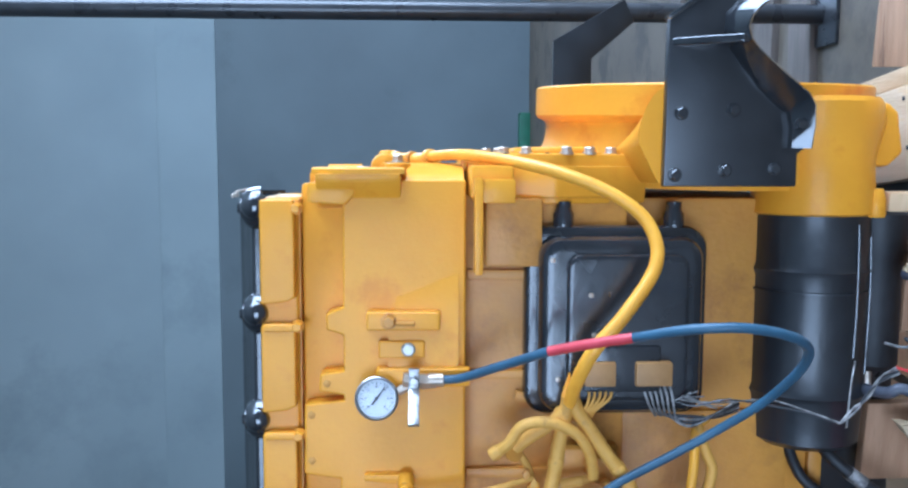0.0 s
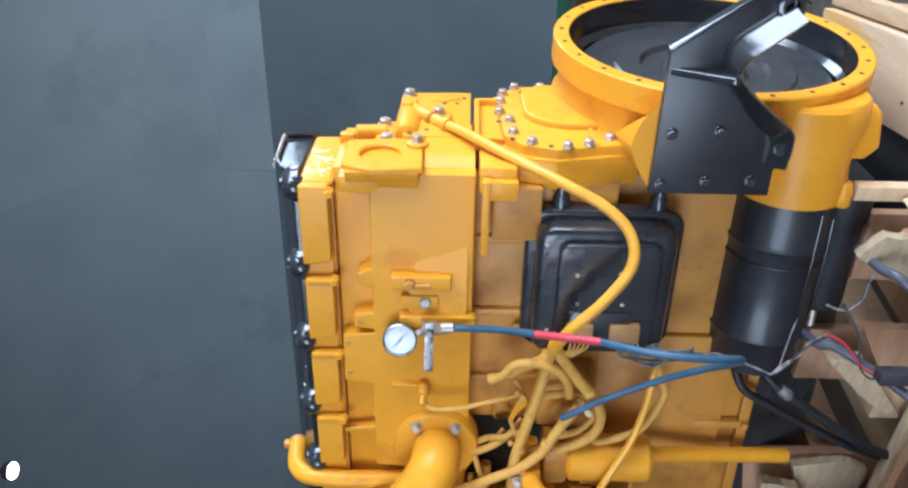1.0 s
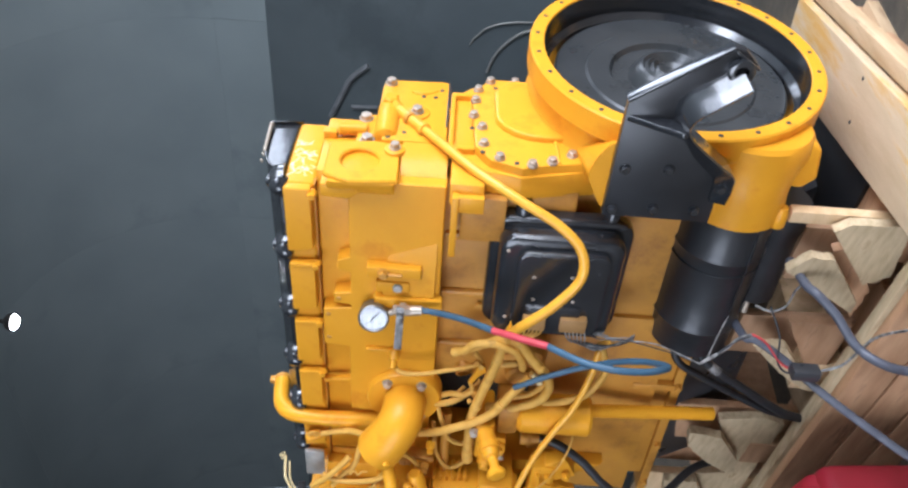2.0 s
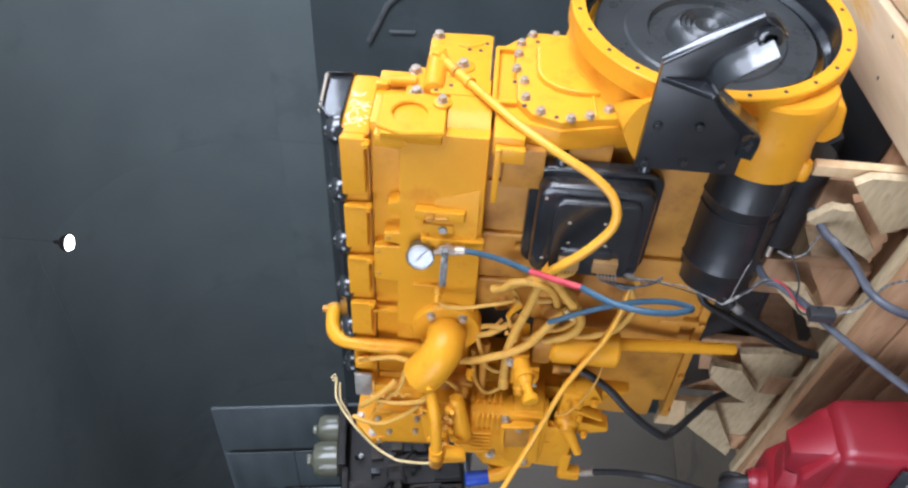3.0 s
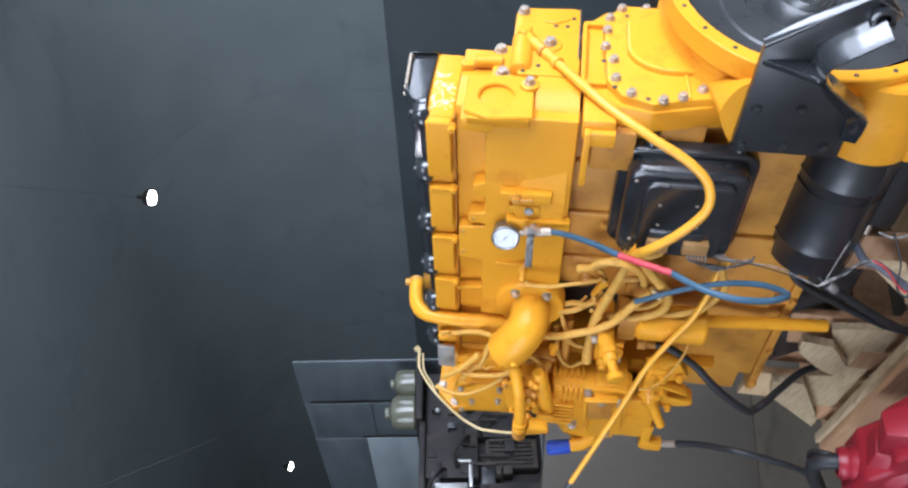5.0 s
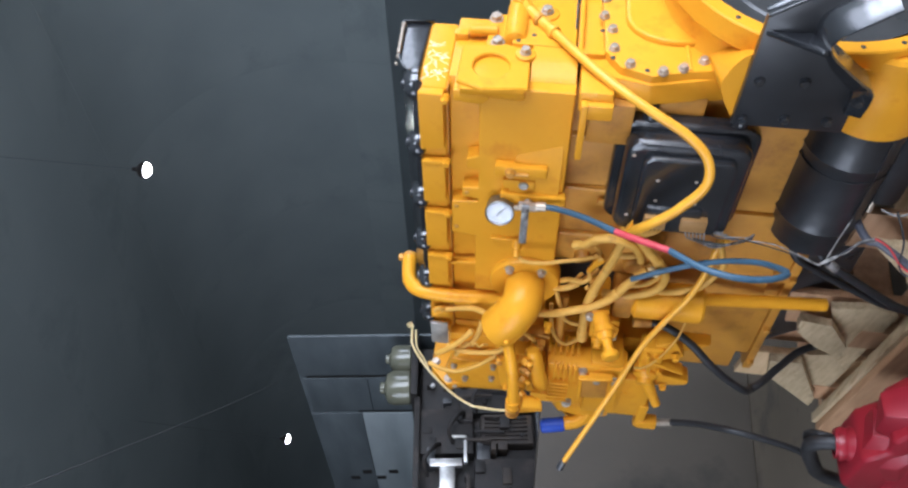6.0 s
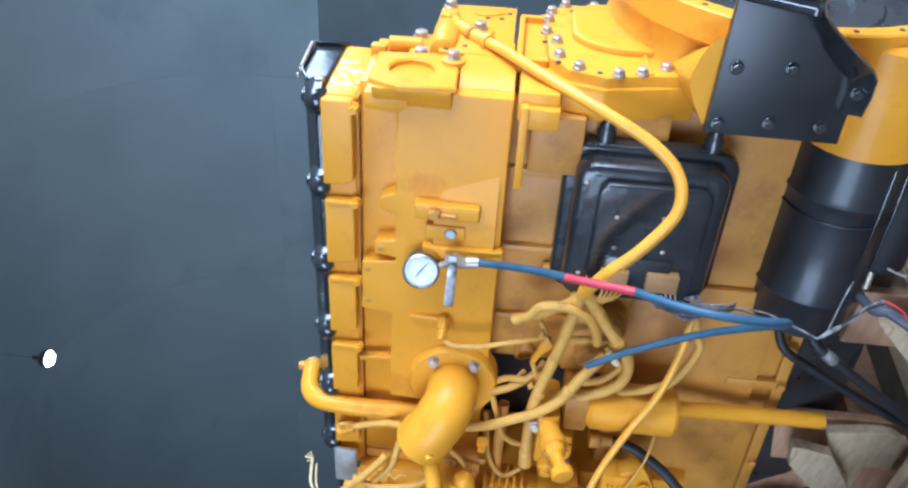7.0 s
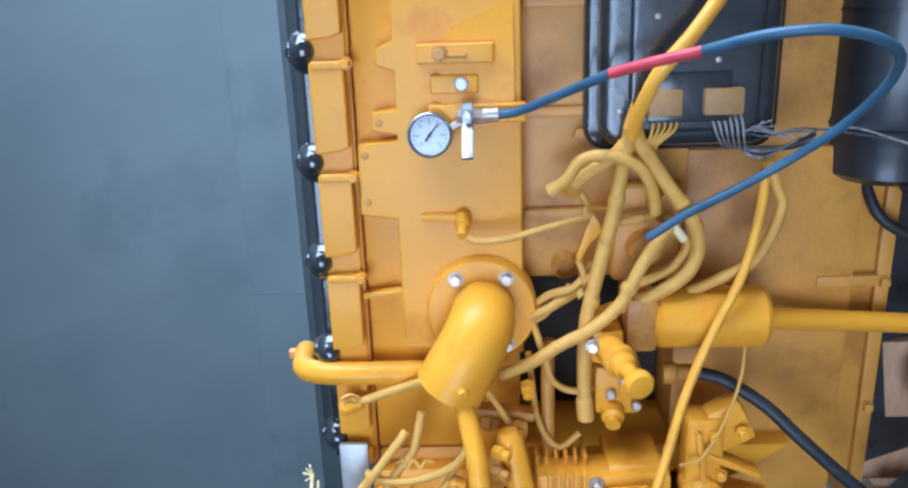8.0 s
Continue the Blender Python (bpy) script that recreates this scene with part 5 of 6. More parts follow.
for x, z in ((-1.02, 1.482), (-1.082, 1.45), (-1.066, 1.374), (-1.128, 1.48), (-1.0, 1.37)):
    e("bolt", bolt((x, 1.205, z), (0, -1, 0), 0.008), STEEL)
for k in range(3):
    e("hose_clamp", lathe((-0.955 - 0.018 * k, 1.062 + 0.003 * k, 1.305), (-1, 0.1, -0.1), [(0, 0.0195), (0.006, 0.0195)], 18), OLD_YELLOW)
e("foot_pipe", rod((-1.0, 1.085, 1.30), (-1.005, 1.10, 1.228), 0.015))

# ---- harness and hoses on the engine ----
main_hose = e("oil_hose", tube([(0.008, 1.450, 1.338), (0.010, 1.425, 1.315), (0.017, 1.342, 1.255), (0.010, 1.270, 1.187), (-0.010, 1.215, 1.104), (-0.042, 1.188, 1.028),
                                (-0.083, 1.170, 0.982), (-0.138, 1.153, 0.975), (-0.205, 1.143, 1.018), (-0.260, 1.148, 1.062), (-0.320, 1.180, 1.082), (-0.375, 1.220, 1.088)],
                               0.0086, 18, 8, 0.0106), YELLOW_HOSE, "thick yellow painted oil hose")
e("coupling", rod((0.010, 1.470, 1.352), (0.008, 1.405, 1.297), 0.0118), YELLOW_HOSE, parent=main_hose)
e("collar", rod((0.0125, 1.398, 1.2955), (0.0135, 1.388, 1.2885), 0.0138, 18), YELLOW_HOSE, parent=main_hose)
e("collar", rod((0.0095, 1.436, 1.326), (0.0100, 1.428, 1.319), 0.0140, 18), OLD_YELLOW, parent=main_hose)
e("union", joined(lathe((0.004, 1.488, 1.365), (1, 0, 0), [(0, 0.018), (0.018, 0.018), (0.022, 0.013)], 6), rod((0.012, 1.492, 1.366), (0.011, 1.462, 1.346), 0.013, 6)),
  parent=main_hose)


def harness(name, pts, r, mat=None, label="", seg=12):
    return e(name, tube(pts, r * 0.9, seg), mat or TAN_HOSE, label)


harness("harness_trunk", [(-0.335, 1.200, 1.085), (-0.401, 1.212, 1.096), (-0.475, 1.215, 1.107), (-0.552, 1.215, 1.125), (-0.641, 1.21, 1.144), (-0.734, 1.208, 1.146), (-0.800, 1.203, 1.143)], 0.0125)
e("sleeve", rod((-0.768, 1.206, 1.1455), (-0.806, 1.203, 1.143), 0.0135, 18), TAN_HOSE)
harness("harness_branch", [(-0.340, 1.203, 1.084), (-0.362, 1.206, 1.092), (-0.388, 1.213, 1.115), (-0.410, 1.218, 1.146), (-0.426, 1.224, 1.163)], 0.0112)
harness("harness_branch", [(-0.428, 1.214, 1.191), (-0.412, 1.203, 1.175), (-0.387, 1.198, 1.159), (-0.378, 1.196, 1.137), (-0.381, 1.196, 1.105), (-0.398, 1.198, 1.073), (-0.431, 1.203, 1.053), (-0.470, 1.215, 1.045)], 0.0098)
harness("harness_branch", [(-0.338, 1.203, 1.082), (-0.362, 1.205, 1.074), (-0.393, 1.205, 1.053), (-0.433, 1.205, 1.026), (-0.468, 1.205, 0.999), (-0.502, 1.205, 0.984), (-0.537, 1.205, 0.985), (-0.565, 1.205, 1.0),
                           (-0.590, 1.208, 1.032), (-0.611, 1.215, 1.072), (-0.63, 1.23, 1.11)], 0.0122)
harness("harness_branch", [(-0.477, 1.218, 1.029), (-0.500, 1.215, 1.010), (-0.516, 1.213, 0.997), (-0.533, 1.215, 1.001), (-0.558, 1.218, 1.018), (-0.575, 1.222, 1.044), (-0.59, 1.232, 1.07)], 0.0075)
harness("foil_tape", [(-0.485, 1.213, 1.023), (-0.497, 1.211, 1.013), (-0.510, 1.210, 1.002)], 0.0085, PALE_LINE, "torn pale tape")
harness("harness_branch", [(-0.488, 1.206, 1.026), (-0.541, 1.200, 1.062), (-0.605, 1.198, 1.094), (-0.645, 1.195, 1.138), (-0.673, 1.196, 1.186), (-0.702, 1.203, 1.224), (-0.735, 1.222, 1.275)], 0.0112)
e("open_end", lathe((-0.424, 1.211, 1.187), (-0.60, 0.25, 0.70), [(0, 0.0092), (0.008, 0.0108), (0.016, 0.0108), (0.016, 0.0078), (0.006, 0.006)], 18), TAN_HOSE)
harness("torn_tape", [(-0.428, 1.226, 1.163), (-0.445, 1.226, 1.150), (-0.461, 1.230, 1.142), (-0.478, 1.227, 1.136)], 0.0062)
harness("torn_tape", [(-0.546, 1.232, 1.156), (-0.560, 1.228, 1.150), (-0.578, 1.230, 1.146), (-0.600, 1.234, 1.144)], 0.0056)
for k, (x, z) in enumerate(((-0.455, 1.146), (-0.470, 1.134), (-0.562, 1.140), (-0.585, 1.152), (-0.505, 0.990), (-0.36, 1.100))):
    e("frayed_tape", prism([(x, z), (x - 0.010, z + 0.007), (x - 0.020, z + 0.004), (x - 0.012, z - 0.006)], "y", 1.214 + 0.002 * (k % 3), 1.219 + 0.002 * (k % 3), 0.001), TAN_HOSE if k % 2 else OLD_YELLOW)
for k, (x, y, z, d) in enumerate(((-0.44, 1.215, 1.1015, (-1, 0, 0.15)), (-0.60, 1.212, 1.135, (-1, 0, 0.2)), (-0.575, 1.199, 1.079, (-0.9, 0, 0.5)), (-0.45, 1.205, 1.013, (-0.8, 0, -0.6)))):
    e("tape_wrap", lathe((x, y, z), d, [(0, 0.0118), (0.002, 0.0126), (0.012, 0.0126), (0.014, 0.0118)], 16), TAN_HOSE)
e("wire_plug", lathe((-0.490, 1.24, 1.092), (0.18, -0.02, -1), [(0, 0.0085), (0.035, 0.008), (0.037, 0.0065), (0.052, 0.0065), (0.054, 0.004)], 14), TAN_HOSE, "pale capped wire end")
e("torn_clip", prism([(-0.478, 1.128), (-0.484, 1.142), (-0.515, 1.152), (-0.540, 1.160), (-0.546, 1.152), (-0.520, 1.140), (-0.500, 1.122)], "y", 1.222, 1.232, 0.002))
e("torn_clip", prism([(-0.300, 1.088), (-0.338, 1.100), (-0.348, 1.080), (-0.335, 1.072), (-0.325, 1.084)], "y", 1.188, 1.195, 0.002))
harness("harness_branch", [(-0.60, 1.26, 1.14), (-0.615, 1.235, 1.18), (-0.635, 1.235, 1.215), (-0.66, 1.255, 1.25)], 0.0085)
harness("harness_branch", [(-0.56, 1.25, 1.13), (-0.59, 1.23, 1.16), (-0.61, 1.245, 1.20), (-0.645, 1.255, 1.235)], 0.0075)
harness("harness_branch", [(-0.60, 1.23, 0.985), (-0.575, 1.215, 0.945), (-0.55, 1.215, 0.90), (-0.509, 1.222, 0.872), (-0.464, 1.225, 0.860), (-0.437, 1.225, 0.870), (-0.389, 1.228, 0.886)], 0.0095)
harness("drain_hose", [(-0.385, 1.235, 0.868), (-0.405, 1.226, 0.886), (-0.47, 1.21, 0.895), (-0.56, 1.19, 0.92), (-0.65, 1.170, 0.965), (-0.74, 1.150, 1.003), (-0.85, 1.11, 1.042),
                       (-0.98, 1.055, 1.095), (-1.114, 0.994, 1.153)], 0.0082, YELLOW_HOSE, "thin yellow drain hose")
e("hose_tip", rod((-1.108, 0.997, 1.151), (-1.135, 0.984, 1.162), 0.0092), BLACK_SATIN)
harness("sensor_wire", [(-0.495, 1.222, 1.328), (-0.506, 1.210, 1.310), (-0.503, 1.208, 1.262), (-0.490, 1.21, 1.215), (-0.480, 1.213, 1.175), (-0.472, 1.222, 1.137)], 0.0055)
e("sensor", lathe((-0.478, 1.246, 1.329), (-0.5, -0.85, 0), [(0, 0.012), (0.02, 0.012), (0.022, 0.008), (0.04, 0.008)], 12))
harness("sensor_wire", [(-0.735, 1.205, 1.395), (-0.758, 1.230, 1.430), (-0.774, 1.238, 1.465), (-0.786, 1.240, 1.495), (-0.792, 1.240, 1.515)], 0.0085)
e("plug", lathe((-0.791, 1.241, 1.506), (-0.3, -0.2, 1), [(0, 0.012), (0.03, 0.014), (0.035, 0.010)], 12))
harness("vent_line", [(-0.957, 1.285, 1.611), (-0.985, 1.262, 1.611), (-1.01, 1.245, 1.605), (-1.068, 1.215, 1.564), (-1.132, 1.18, 1.492), (-1.152, 1.155, 1.430), (-1.149, 1.148, 1.395), (-1.115, 1.13, 1.335), (-1.06, 1.11, 1.308), (-0.955, 1.08, 1.30)], 0.0040,
        PALE_LINE, label="thin pale vent line")
harness("vent_line", [(-0.965, 1.275, 1.600), (-1.00, 1.242, 1.594), (-1.04, 1.226, 1.572), (-1.07, 1.213, 1.558)], 0.0027, PALE_LINE)
for dx, dz in ((0.012, 0.010), (0.002, 0.016), (-0.014, 0.012), (0.018, 0.002)):
    harness("frayed_end", [(-0.960, 1.283, 1.610), (-0.957 + dx, 1.283, 1.612 + dz)], 0.0022, PALE_LINE)
for k in range(4):
    a = 1.5 * k
    harness("frayed_end", [(-0.788, 1.239, 1.503), (-0.782 + 0.010 * math.cos(a), 1.230, 1.520 + 0.008 * math.sin(a)), (-0.786 + 0.014 * math.cos(a + 1), 1.228, 1.528 + 0.010 * math.sin(a + 1))], 0.0032)
harness("fuel_line", [(-0.80, 1.22, 1.405), (-0.86, 1.205, 1.42), (-0.90, 1.20, 1.45), (-0.94, 1.195, 1.475)], 0.0085)
harness("fuel_line", [(-0.83, 1.185, 1.325), (-0.87, 1.18, 1.35), (-0.90, 1.185, 1.40), (-0.91, 1.19, 1.46), (-0.90, 1.20, 1.50)], 0.0075)
harness("fuel_line", [(-0.72, 1.15, 1.30), (-0.76, 1.165, 1.28), (-0.80, 1.175, 1.262)], 0.006)
harness("fuel_line", [(-0.650, 1.245, 1.225), (-0.680, 1.228, 1.215), (-0.712, 1.222, 1.204), (-0.745, 1.22, 1.194), (-0.764, 1.22, 1.160), (-0.757, 1.228, 1.099)], 0.0065)
harness("fuel_line", [(-0.70, 1.232, 1.232), (-0.747, 1.222, 1.227), (-0.800, 1.22, 1.221), (-0.845, 1.22, 1.205), (-0.866, 1.22, 1.180), (-0.841, 1.222, 1.150)], 0.0058)
harness("fuel_line", [(-0.69, 1.255, 1.199), (-0.76, 1.248, 1.200), (-0.83, 1.240, 1.200), (-0.885, 1.23, 1.199)], 0.0125, OLD_YELLOW)
harness("fuel_line", [(-0.60, 1.262, 1.165), (-0.615, 1.245, 1.185), (-0.64, 1.24, 1.205), (-0.665, 1.25, 1.24)], 0.0055)
harness("spring_wire", [(-0.880, 1.20, 1.449), (-0.874, 1.196, 1.438), (-0.886, 1.194, 1.430), (-0.874, 1.196, 1.420), (-0.886, 1.194, 1.410), (-0.876, 1.196, 1.400), (-0.881, 1.20, 1.388)], 0.0034)
harness("fuel_line", [(-0.955, 1.20, 1.528), (-0.90, 1.19, 1.488), (-0.85, 1.195, 1.45), (-0.825, 1.205, 1.43)], 0.0085)
harness("fuel_line", [(-1.013, 1.20, 1.553), (-1.012, 1.185, 1.51), (-1.006, 1.18, 1.467), (-0.965, 1.18, 1.415), (-0.915, 1.185, 1.37), (-0.87, 1.195, 1.345)], 0.0070)
harness("thin_wire", [(-0.62, 1.22, 0.90), (-0.72, 1.20, 0.905), (-0.80, 1.185, 0.93), (-0.86, 1.175, 0.965), (-0.87, 1.17, 1.0)], 0.003)
for k in range(5):
    z = 1.058 - 0.008 * k
    harness("plug_wire", [(-0.318, 1.212, z), (-0.342, 1.204, z - 0.002), (-0.366, 1.206, z + 0.006 + 0.004 * k), (-0.385, 1.225, z + 0.022)], 0.0026)
for k in range(6):
    z = 0.978 - 0.008 * k
    harness("plug_wire", [(-0.318, 1.212, z), (-0.338, 1.204, z - 0.006), (-0.358 - 0.004 * k, 1.206, z - 0.014), (-0.375, 1.215, z - 0.026)], 0.0022, CLAD_WIRE)
for k in range(4):
    d = 0.005 * k
    harness("loose_wire", [(-0.372, 1.215, 0.95 - d), (-0.375 - d, 1.21, 0.90), (-0.378 + d, 1.215, 0.86 - d), (-0.372 + d, 1.23, 0.82)], 0.0024, CLAD_WIRE if k % 2 else BLACK_SATIN)
e("broken_clip", prism([(-0.355, 1.155), (-0.362, 1.12), (-0.372, 1.11), (-0.385, 1.13), (-0.375, 1.14), (-0.37, 1.16)], "y", 1.285, 1.296, 0.002), OLD_YELLOW)
for p, q in (((-0.43, 1.215, 1.165), (-0.437, 1.24, 1.175)), ((-0.70, 1.21, 1.112), (-0.715, 1.215, 1.112))):
    e("tie", lathe(p, Vector(q) - Vector(p), [(0, 0.0145), (0.006, 0.0145)], 14), OLD_YELLOW)

# ---- pressure gauge, valve and its blue hose ----
GC, GD = Vector((-0.347, 1.220, 1.372)), Vector((0.26, -0.96, -0.03)).normalized()
gauge = thing("pressure_gauge", GC, "round steel pressure gauge, white dial, blue hose, on engine side", "gauge")
part("case", lathe(GC, GD, [(-0.024, 0.028), (-0.022, 0.0305), (0, 0.0305), (0.003, 0.0325), (0.008, 0.0325), (0.010, 0.030), (0.0075, 0.0285), (0.003, 0.028)], 44), RIM, gauge)
part("dial", lathe(GC, GD, [(0.001, 0.0282), (0.0036, 0.0282), (0.0037, 0.027)], 44), DIAL, gauge, "white printed dial")
gd, gu, gv = frame_of(GD)


def on_dial(a, r, h=0.0042):
    return GC + gd * h + (Vector((1, 0, 0)) - gd * gd.x).normalized() * r * math.cos(a) + gd.cross((Vector((1, 0, 0)) - gd * gd.x).normalized()) * r * math.sin(a)


for k in range(19):
    a = radians(-135 + 15 * k)
    n = 0.0055 if k % 3 == 0 else 0.003
    part("dial_mark", tube([on_dial(a, 0.0250), on_dial(a, 0.0250 - n)], 0.0006, 6, 1), PRINT, gauge)
for k in range(7):
    a = radians(-135 + 45 * k)
    part("dial_print", tube([on_dial(a - 0.12, 0.0172), on_dial(a + 0.12, 0.0172)], 0.0008, 6, 1), PRINT, gauge)
part("needle", tube([on_dial(radians(143), 0.011, 0.006), on_dial(radians(-37), 0.021, 0.006)], 0.0019, 6, 1, 0.0008), PRINT, gauge)
part("hub", lathe(GC + gd * 0.004, gd, [(0, 0.0028), (0.003, 0.0028), (0.0035, 0.002)], 14), PRINT, gauge)
glass = part("glass", lathe(GC + gd * 0.0082, gd, [(0, 0.0286), (0.0014, 0.0286)], 44), GLASS_M, gauge)
glass.visible_shadow = False
valve = part("valve_body", joined(rod((-0.338, 1.226, 1.340), (-0.325, 1.222, 1.318), 0.007, 14), lathe((-0.318, 1.216, 1.332), (-0.1, 0.1, -1), [(0, 0.011), (0.03, 0.012), (0.05, 0.009)], 6),
                                  rod((-0.323, 1.222, 1.312), (-0.322, 1.262, 1.312), 0.009, 14)), STEEL, gauge)
part("handle", joined(prism([(-0.298, 1.208), (-0.331, 1.208), (-0.3705, 1.1545), (-0.366, 1.1515), (-0.3285, 1.2025), (-0.298, 1.2025)], "z", 1.308, 1.324, 0.0015), bolt((-0.316, 1.203, 1.316), (0, -1, 0), 0.006, 0.005), rod((-0.316, 1.224, 1.316), (-0.316, 1.206, 1.316), 0.005, 12)), LEVER, valve, "flat bright valve lever")
part("hose_fitting", lathe((-0.3205, 1.2205, 1.308), (0.03, 0.02, -1), [(0, 0.0085), (0.012, 0.0085), (0.014, 0.0105), (0.035, 0.0105), (0.036, 0.009)], 16), STEEL, gauge)
B0, B1 = (-0.315, 1.214, 1.245), (-0.253, 1.115, 1.130)
B2 = (-0.222, 1.055, 1.030)
part("hose", tube([(-0.3195, 1.2215, 1.277), B0, (-0.287, 1.173, 1.190), B1], 0.0068, 14), BLUE_HOSE, gauge, "dark blue rubber hose")
part("red_sleeve", tube([B1, (-0.236, 1.083, 1.080), B2], 0.0071, 14), RED_TAPE, gauge, "faded red hose sleeve")
part("hose", tube([B2, (-0.203, 1.008, 0.980), (-0.196, 0.988, 0.935), (-0.197, 0.985, 0.900), (-0.207, 0.996, 0.855), (-0.227, 1.024, 0.815), (-0.255, 1.055, 0.801), (-0.290, 1.092, 0.805),
                   (-0.335, 1.136, 0.825), (-0.385, 1.172, 0.874), (-0.428, 1.186, 0.938), (-0.462, 1.183, 1.006), (-0.484, 1.181, 1.042), (-0.498, 1.183, 1.062)], 0.0066, 14), BLUE_HOSE, gauge, "blue rubber hose loop")

# ---- fuel hoses to the can ----
solid("supply_hose", tube([(-0.740, 1.235, 0.985), (-0.748, 1.225, 0.93), (-0.785, 1.205, 0.865), (-0.83, 1.185, 0.815), (-0.885, 1.175, 0.755), (-0.935, 1.178, 0.700), (-0.965, 1.20, 0.675),
                           (-0.965, 1.228, 0.640), (-0.985, 1.29, 0.585), (-1.00, 1.37, 0.50), (-1.0, 1.41, 0.38), (-1.0, 1.42, 0.297)], 0.0105, 14), RUBBER, "black rubber fuel supply hose hanging down into the crate", "hose")
ret = solid("return_hose", tube([(-1.195, 1.188, 0.888), (-1.175, 1.182, 0.865), (-1.11, 1.155, 0.79), (-1.03, 1.105, 0.715), (-1.037, 1.092, 0.618), (-1.07, 1.09, 0.533), (-1.089, 1.077, 0.484), (-1.076, 1.082, 0.485), (-1.03, 1.089, 0.513), (-0.947, 1.077, 0.546), (-0.893, 1.053, 0.531), (-0.89, 1.031, 0.465)],
                                0.0092, 14), RUBBER, "black rubber return hose from the lift pump to the can", "hose")
part("crimp", rod((-1.188, 1.186, 0.882), (-1.160, 1.176, 0.848), 0.0112), STEEL, ret, "bright crimped ferrule")


CAN_EYE, CAN_FAR = Vector((1.1, 0.0, 1.31)), 1.19


def can_at(x, y, z):
    return CAN_EYE + (Vector((x, y, z)) - CAN_EYE) * CAN_FAR


def enlarged(bm):
    for v in bm.verts:
        v.co = can_at(*v.co)
    return bm


def fuel_can():
    can = thing("fuel_can", can_at(-0.49, 0.865, 0.2596), "dull red dusty plastic fuel can standing beside the crate", "can")
    body = box(-0.69, -0.305, 0.785, 0.945, 0.2596, 0.535, 0.030, 4)
    for v in body.verts:
        k = max(0.0, (v.co.z - 0.40) / 0.135)
        v.co.x += -k * 0.02 if v.co.x > -0.5 else k * 0.01
        v.co.y = 0.865 + (v.co.y - 0.865) * (1 - 0.12 * k)
    part("body", enlarged(body), RED_CAN, can)
    part("shoulder", enlarged(prism([(-0.675, 0.52), (-0.335, 0.52), (-0.350, 0.548), (-0.430, 0.580), (-0.470, 0.570), (-0.520, 0.604), (-0.64, 0.607), (-0.678, 0.565)], "y", 0.803, 0.927, 0.016, 3)), RED_CAN, can)
    for pts in (((-0.62, 0.800, 0.50), (-0.42, 0.800, 0.50), (-0.585, 0.825, 0.602), (-0.46, 0.835, 0.600), (-0.505, 0.788, 0.545), (-0.46, 0.90, 0.59), (-0.59, 0.90, 0.59)),
                ((-0.455, 0.812, 0.53), (-0.338, 0.812, 0.525), (-0.385, 0.838, 0.606), (-0.45, 0.838, 0.600), (-0.39, 0.892, 0.604), (-0.45, 0.90, 0.57), (-0.338, 0.90, 0.53))):
        hull = bmesh.new()
        for p in pts:
            hull.verts.new(p)
        bmesh.ops.convex_hull(hull, input=hull.verts)
        part("moulding", enlarged(bevelled(hull, 0.004, 2)), RED_CAN, can)
    part("mouth", enlarged(lathe((-0.565, 0.865, 0.585), (-0.2, 0.05, 1), [(0, 0.044), (0.022, 0.036), (0.028, 0.031), (0.048, 0.031), (0.048, 0.025), (0.02, 0.023)], 26)), RED_CAN, can)
    part("collar", enlarged(lathe((-0.571, 0.866, 0.612), (-0.2, 0.05, 1), [(0, 0.034), (0.008, 0.036), (0.014, 0.034)], 26)), RED_CAN, can)
    for x in (-0.62, -0.53, -0.44):
        part("rib", enlarged(prism([(x, 0.28), (x + 0.028, 0.28), (x + 0.04, 0.43), (x + 0.012, 0.43)], "y", 0.780, 0.792, 0.004, 3)), RED_CAN, can)
    part("sticker", enlarged(box(-0.40, -0.33, 0.778, 0.7845, 0.35, 0.43, 0.002)), PRINT, can, "black and silver sticker")
    for k in range(3):
        part("print_bar", enlarged(box(-0.39, -0.345 - 0.012 * k, 0.7755, 0.7785, 0.362 + 0.018 * k, 0.370 + 0.018 * k, 0)), DECAL, can)


fuel_can()
solid("coiled_hose", tube([can_at(*p) for p in ((-0.79, 0.85, 0.276), (-0.80, 0.87, 0.36), (-0.80, 0.88, 0.48), (-0.77, 0.885, 0.59), (-0.70, 0.88, 0.635), (-0.645, 0.876, 0.660), (-0.60, 0.872, 0.668), (-0.570, 0.866, 0.645),
                                                (-0.566, 0.865, 0.60))], 0.0195, 14), RUBBER, "thick black hose hooked over the can mouth", "hose")

# ---- grey hoses and loose wires over the crate ----
solid("grey_hose", tube([(-0.17, 1.29, 0.535), (-0.172, 1.22, 0.520), (-0.168, 1.19, 0.508), (-0.195, 1.165, 0.470), (-0.243, 1.13, 0.423), (-0.237, 1.08, 0.387), (-0.187, 1.02, 0.361), (-0.09, 0.92, 0.29),
                         (0.02, 0.82, 0.15), (0.1, 0.76, FLOOR + 0.015)], 0.0092, 16), GREY_HOSE, "grey plastic hose lying over the crate edge", "hose", "grey hoses")
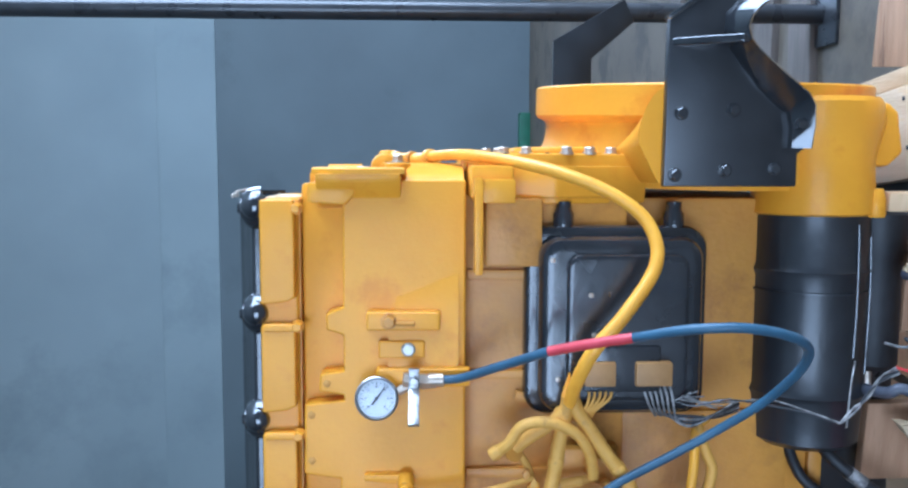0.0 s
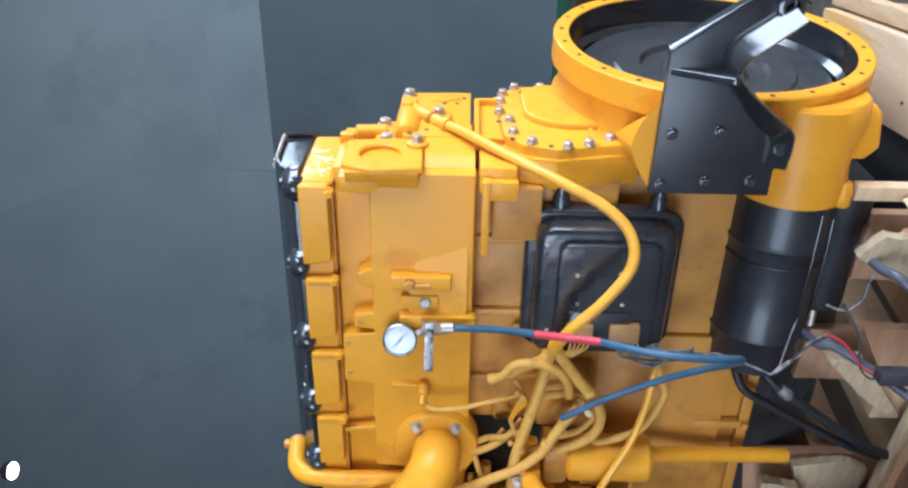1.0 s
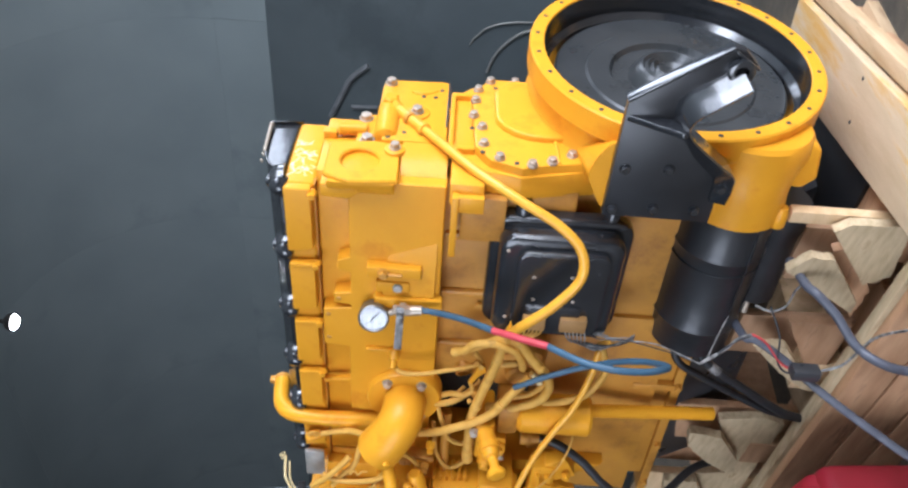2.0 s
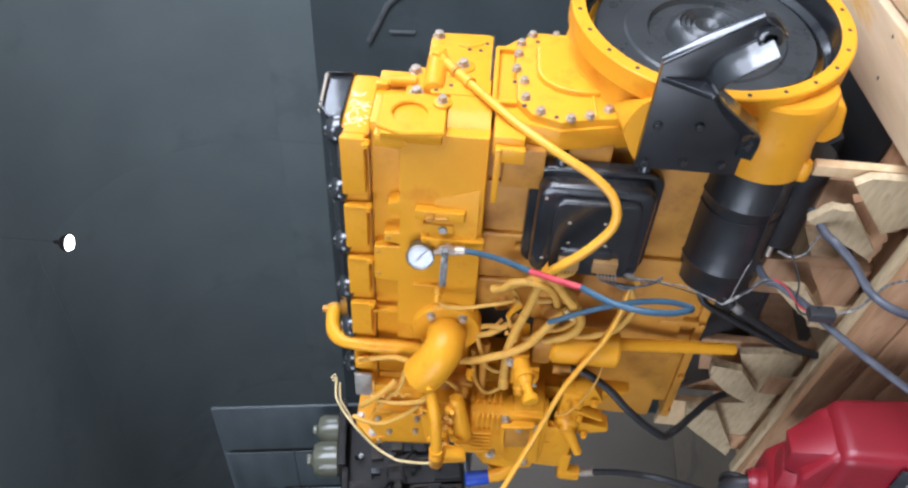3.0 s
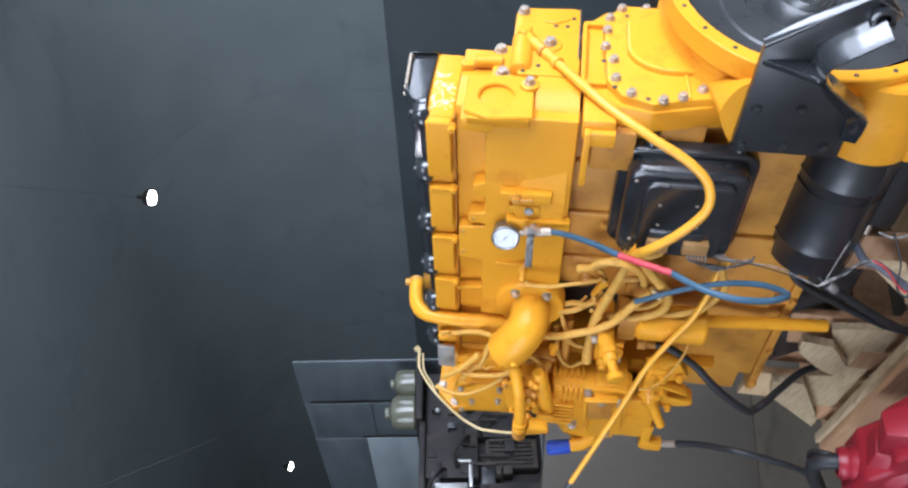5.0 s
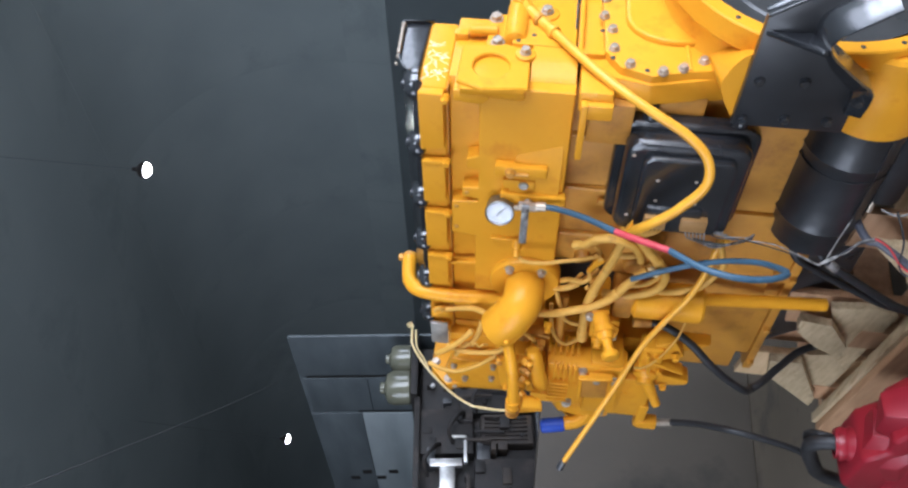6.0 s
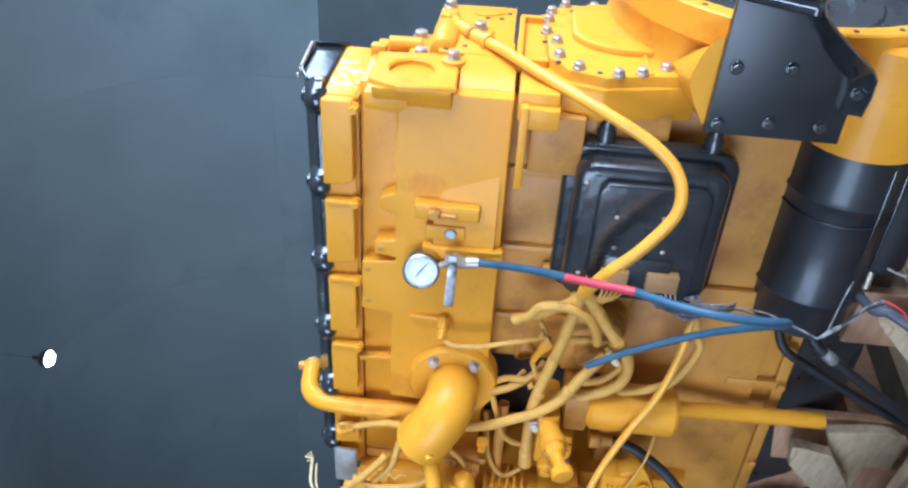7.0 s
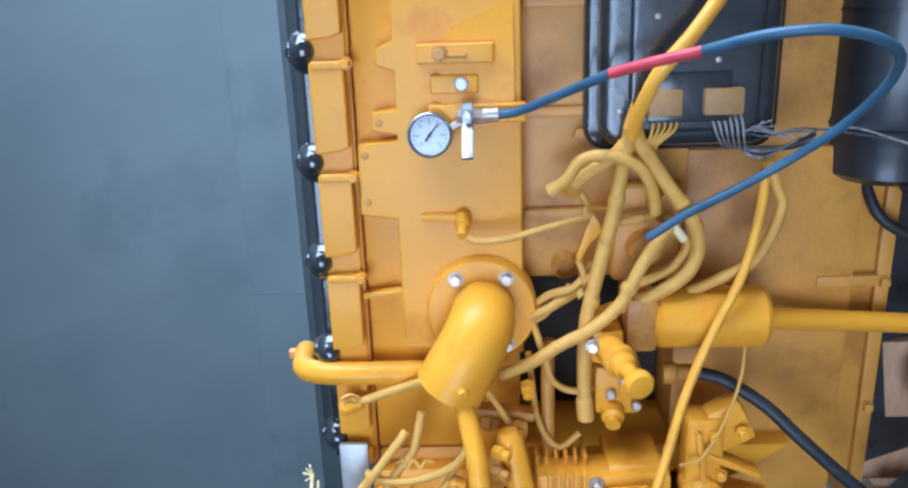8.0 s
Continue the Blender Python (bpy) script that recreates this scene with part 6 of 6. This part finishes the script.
solid("grey_hose", tube([(-0.36, 1.33, 0.60), (-0.349, 1.24, 0.587), (-0.339, 1.22, 0.566), (-0.369, 1.19, 0.500), (-0.403, 1.145, 0.430), (-0.428, 1.08, 0.343), (-0.448, 1.02, 0.255), (-0.455, 0.985, 0.16),
                         (-0.45, 0.975, FLOOR + 0.012)], 0.0090, 16), GREY_HOSE, "grey plastic hose hanging over the crate edge", "hose", "grey hoses")
loom = thing("wire_loom", (-0.36, 1.2, 0.5), "loose cut engine wires with bare ends and a black connector", "wires")
part("wire", tube([(-0.333, 1.23, 0.971), (-0.352, 1.22, 0.911), (-0.354, 1.21, 0.86), (-0.348, 1.2, 0.786), (-0.362, 1.19, 0.733), (-0.378, 1.18, 0.686)], 0.0015, 8), CLAD_WIRE, loom)
part("wire", tube([(-0.338, 1.228, 0.955), (-0.360, 1.215, 0.900), (-0.348, 1.205, 0.85), (-0.356, 1.195, 0.78), (-0.366, 1.188, 0.73), (-0.380, 1.182, 0.688)], 0.0014, 8), BLACK_SATIN, loom)
for k in range(4):
    a = 1.6 * k
    part("wire", tube([(-0.378, 1.18, 0.686), (-0.360 + 0.004 * math.cos(a), 1.185, 0.664 + 0.004 * math.sin(a)), (-0.340 - 0.004 * math.cos(a), 1.19, 0.642 - 0.003 * math.sin(a)),
                       (-0.317 + 0.004 * math.sin(a), 1.2, 0.617 + 0.004 * math.cos(a)), (-0.299 - 0.003 * k, 1.2, 0.595 - 0.002 * k)], 0.0019, 8), CLAD_WIRE if k != 2 else BLACK_SATIN, loom)
for k in range(7):
    a = 0.9 * k
    part("frayed_strand", tube([(-0.340, 1.226, 0.948 - 0.006 * k), (-0.352 + 0.006 * math.sin(a), 1.218, 0.925 - 0.008 * k), (-0.350 + 0.014 * math.sin(a + 1), 1.212, 0.900 - 0.010 * k)], 0.0011, 6), CLAD_WIRE, loom)
part("wire", tube([(-0.391, 1.2, 0.666), (-0.33, 1.23, 0.646), (-0.302, 1.25, 0.631)], 0.0016, 8), CLAD_WIRE, loom)
part("wire", tube([(-0.299, 1.2, 0.595), (-0.312, 1.19, 0.564), (-0.353, 1.18, 0.528), (-0.362, 1.17, 0.508)], 0.0022, 8), RED_WIRE, loom)
part("wire", tube([(-0.265, 1.25, 0.554), (-0.301, 1.2, 0.537), (-0.353, 1.18, 0.53), (-0.374, 1.17, 0.51), (-0.359, 1.16, 0.492)], 0.0022, 8), RUBBER, loom)
part("connector", box(-0.372, -0.346, 1.145, 1.175, 0.448, 0.505, 0.004), BLACK_SATIN, loom)
part("wire", tube([(-0.354, 1.16, 0.450), (-0.321, 1.15, 0.418), (-0.261, 1.14, 0.405), (-0.201, 1.12, 0.4), (-0.115, 1.06, 0.38), (0.0, 0.97, 0.33), (0.1, 0.88, 0.2), (0.15, 0.84, FLOOR + 0.005)], 0.0028, 8), CLAD_WIRE, loom)
part("wire", tube([(-0.275, 1.26, 0.58), (-0.279, 1.25, 0.549), (-0.251, 1.24, 0.529), (-0.202, 1.23, 0.53), (-0.175, 1.225, 0.525)], 0.0024, 8), CLAD_WIRE, loom)
cable = thing("battery_cable", (-0.6, 1.3, 0.45), "thick black taped cables hanging from the starter motor", "cable")
part("cable", tube([(-0.44, 1.32, 0.66), (-0.470, 1.29, 0.64), (-0.500, 1.28, 0.605), (-0.559, 1.28, 0.523), (-0.62, 1.285, 0.44), (-0.665, 1.295, 0.375), (-0.70, 1.31, 0.295)], 0.0105, 14), RUBBER, cable)
part("cable", tube([(-0.455, 1.33, 0.70), (-0.51, 1.305, 0.68), (-0.550, 1.30, 0.62), (-0.600, 1.30, 0.535), (-0.656, 1.30, 0.432), (-0.70, 1.32, 0.36), (-0.72, 1.33, 0.297)], 0.009, 14), RUBBER, cable)
part("tape", tube([(-0.492, 1.282, 0.616), (-0.510, 1.28, 0.592)], 0.0118, 14, 1), CLAD_WIRE, cable)
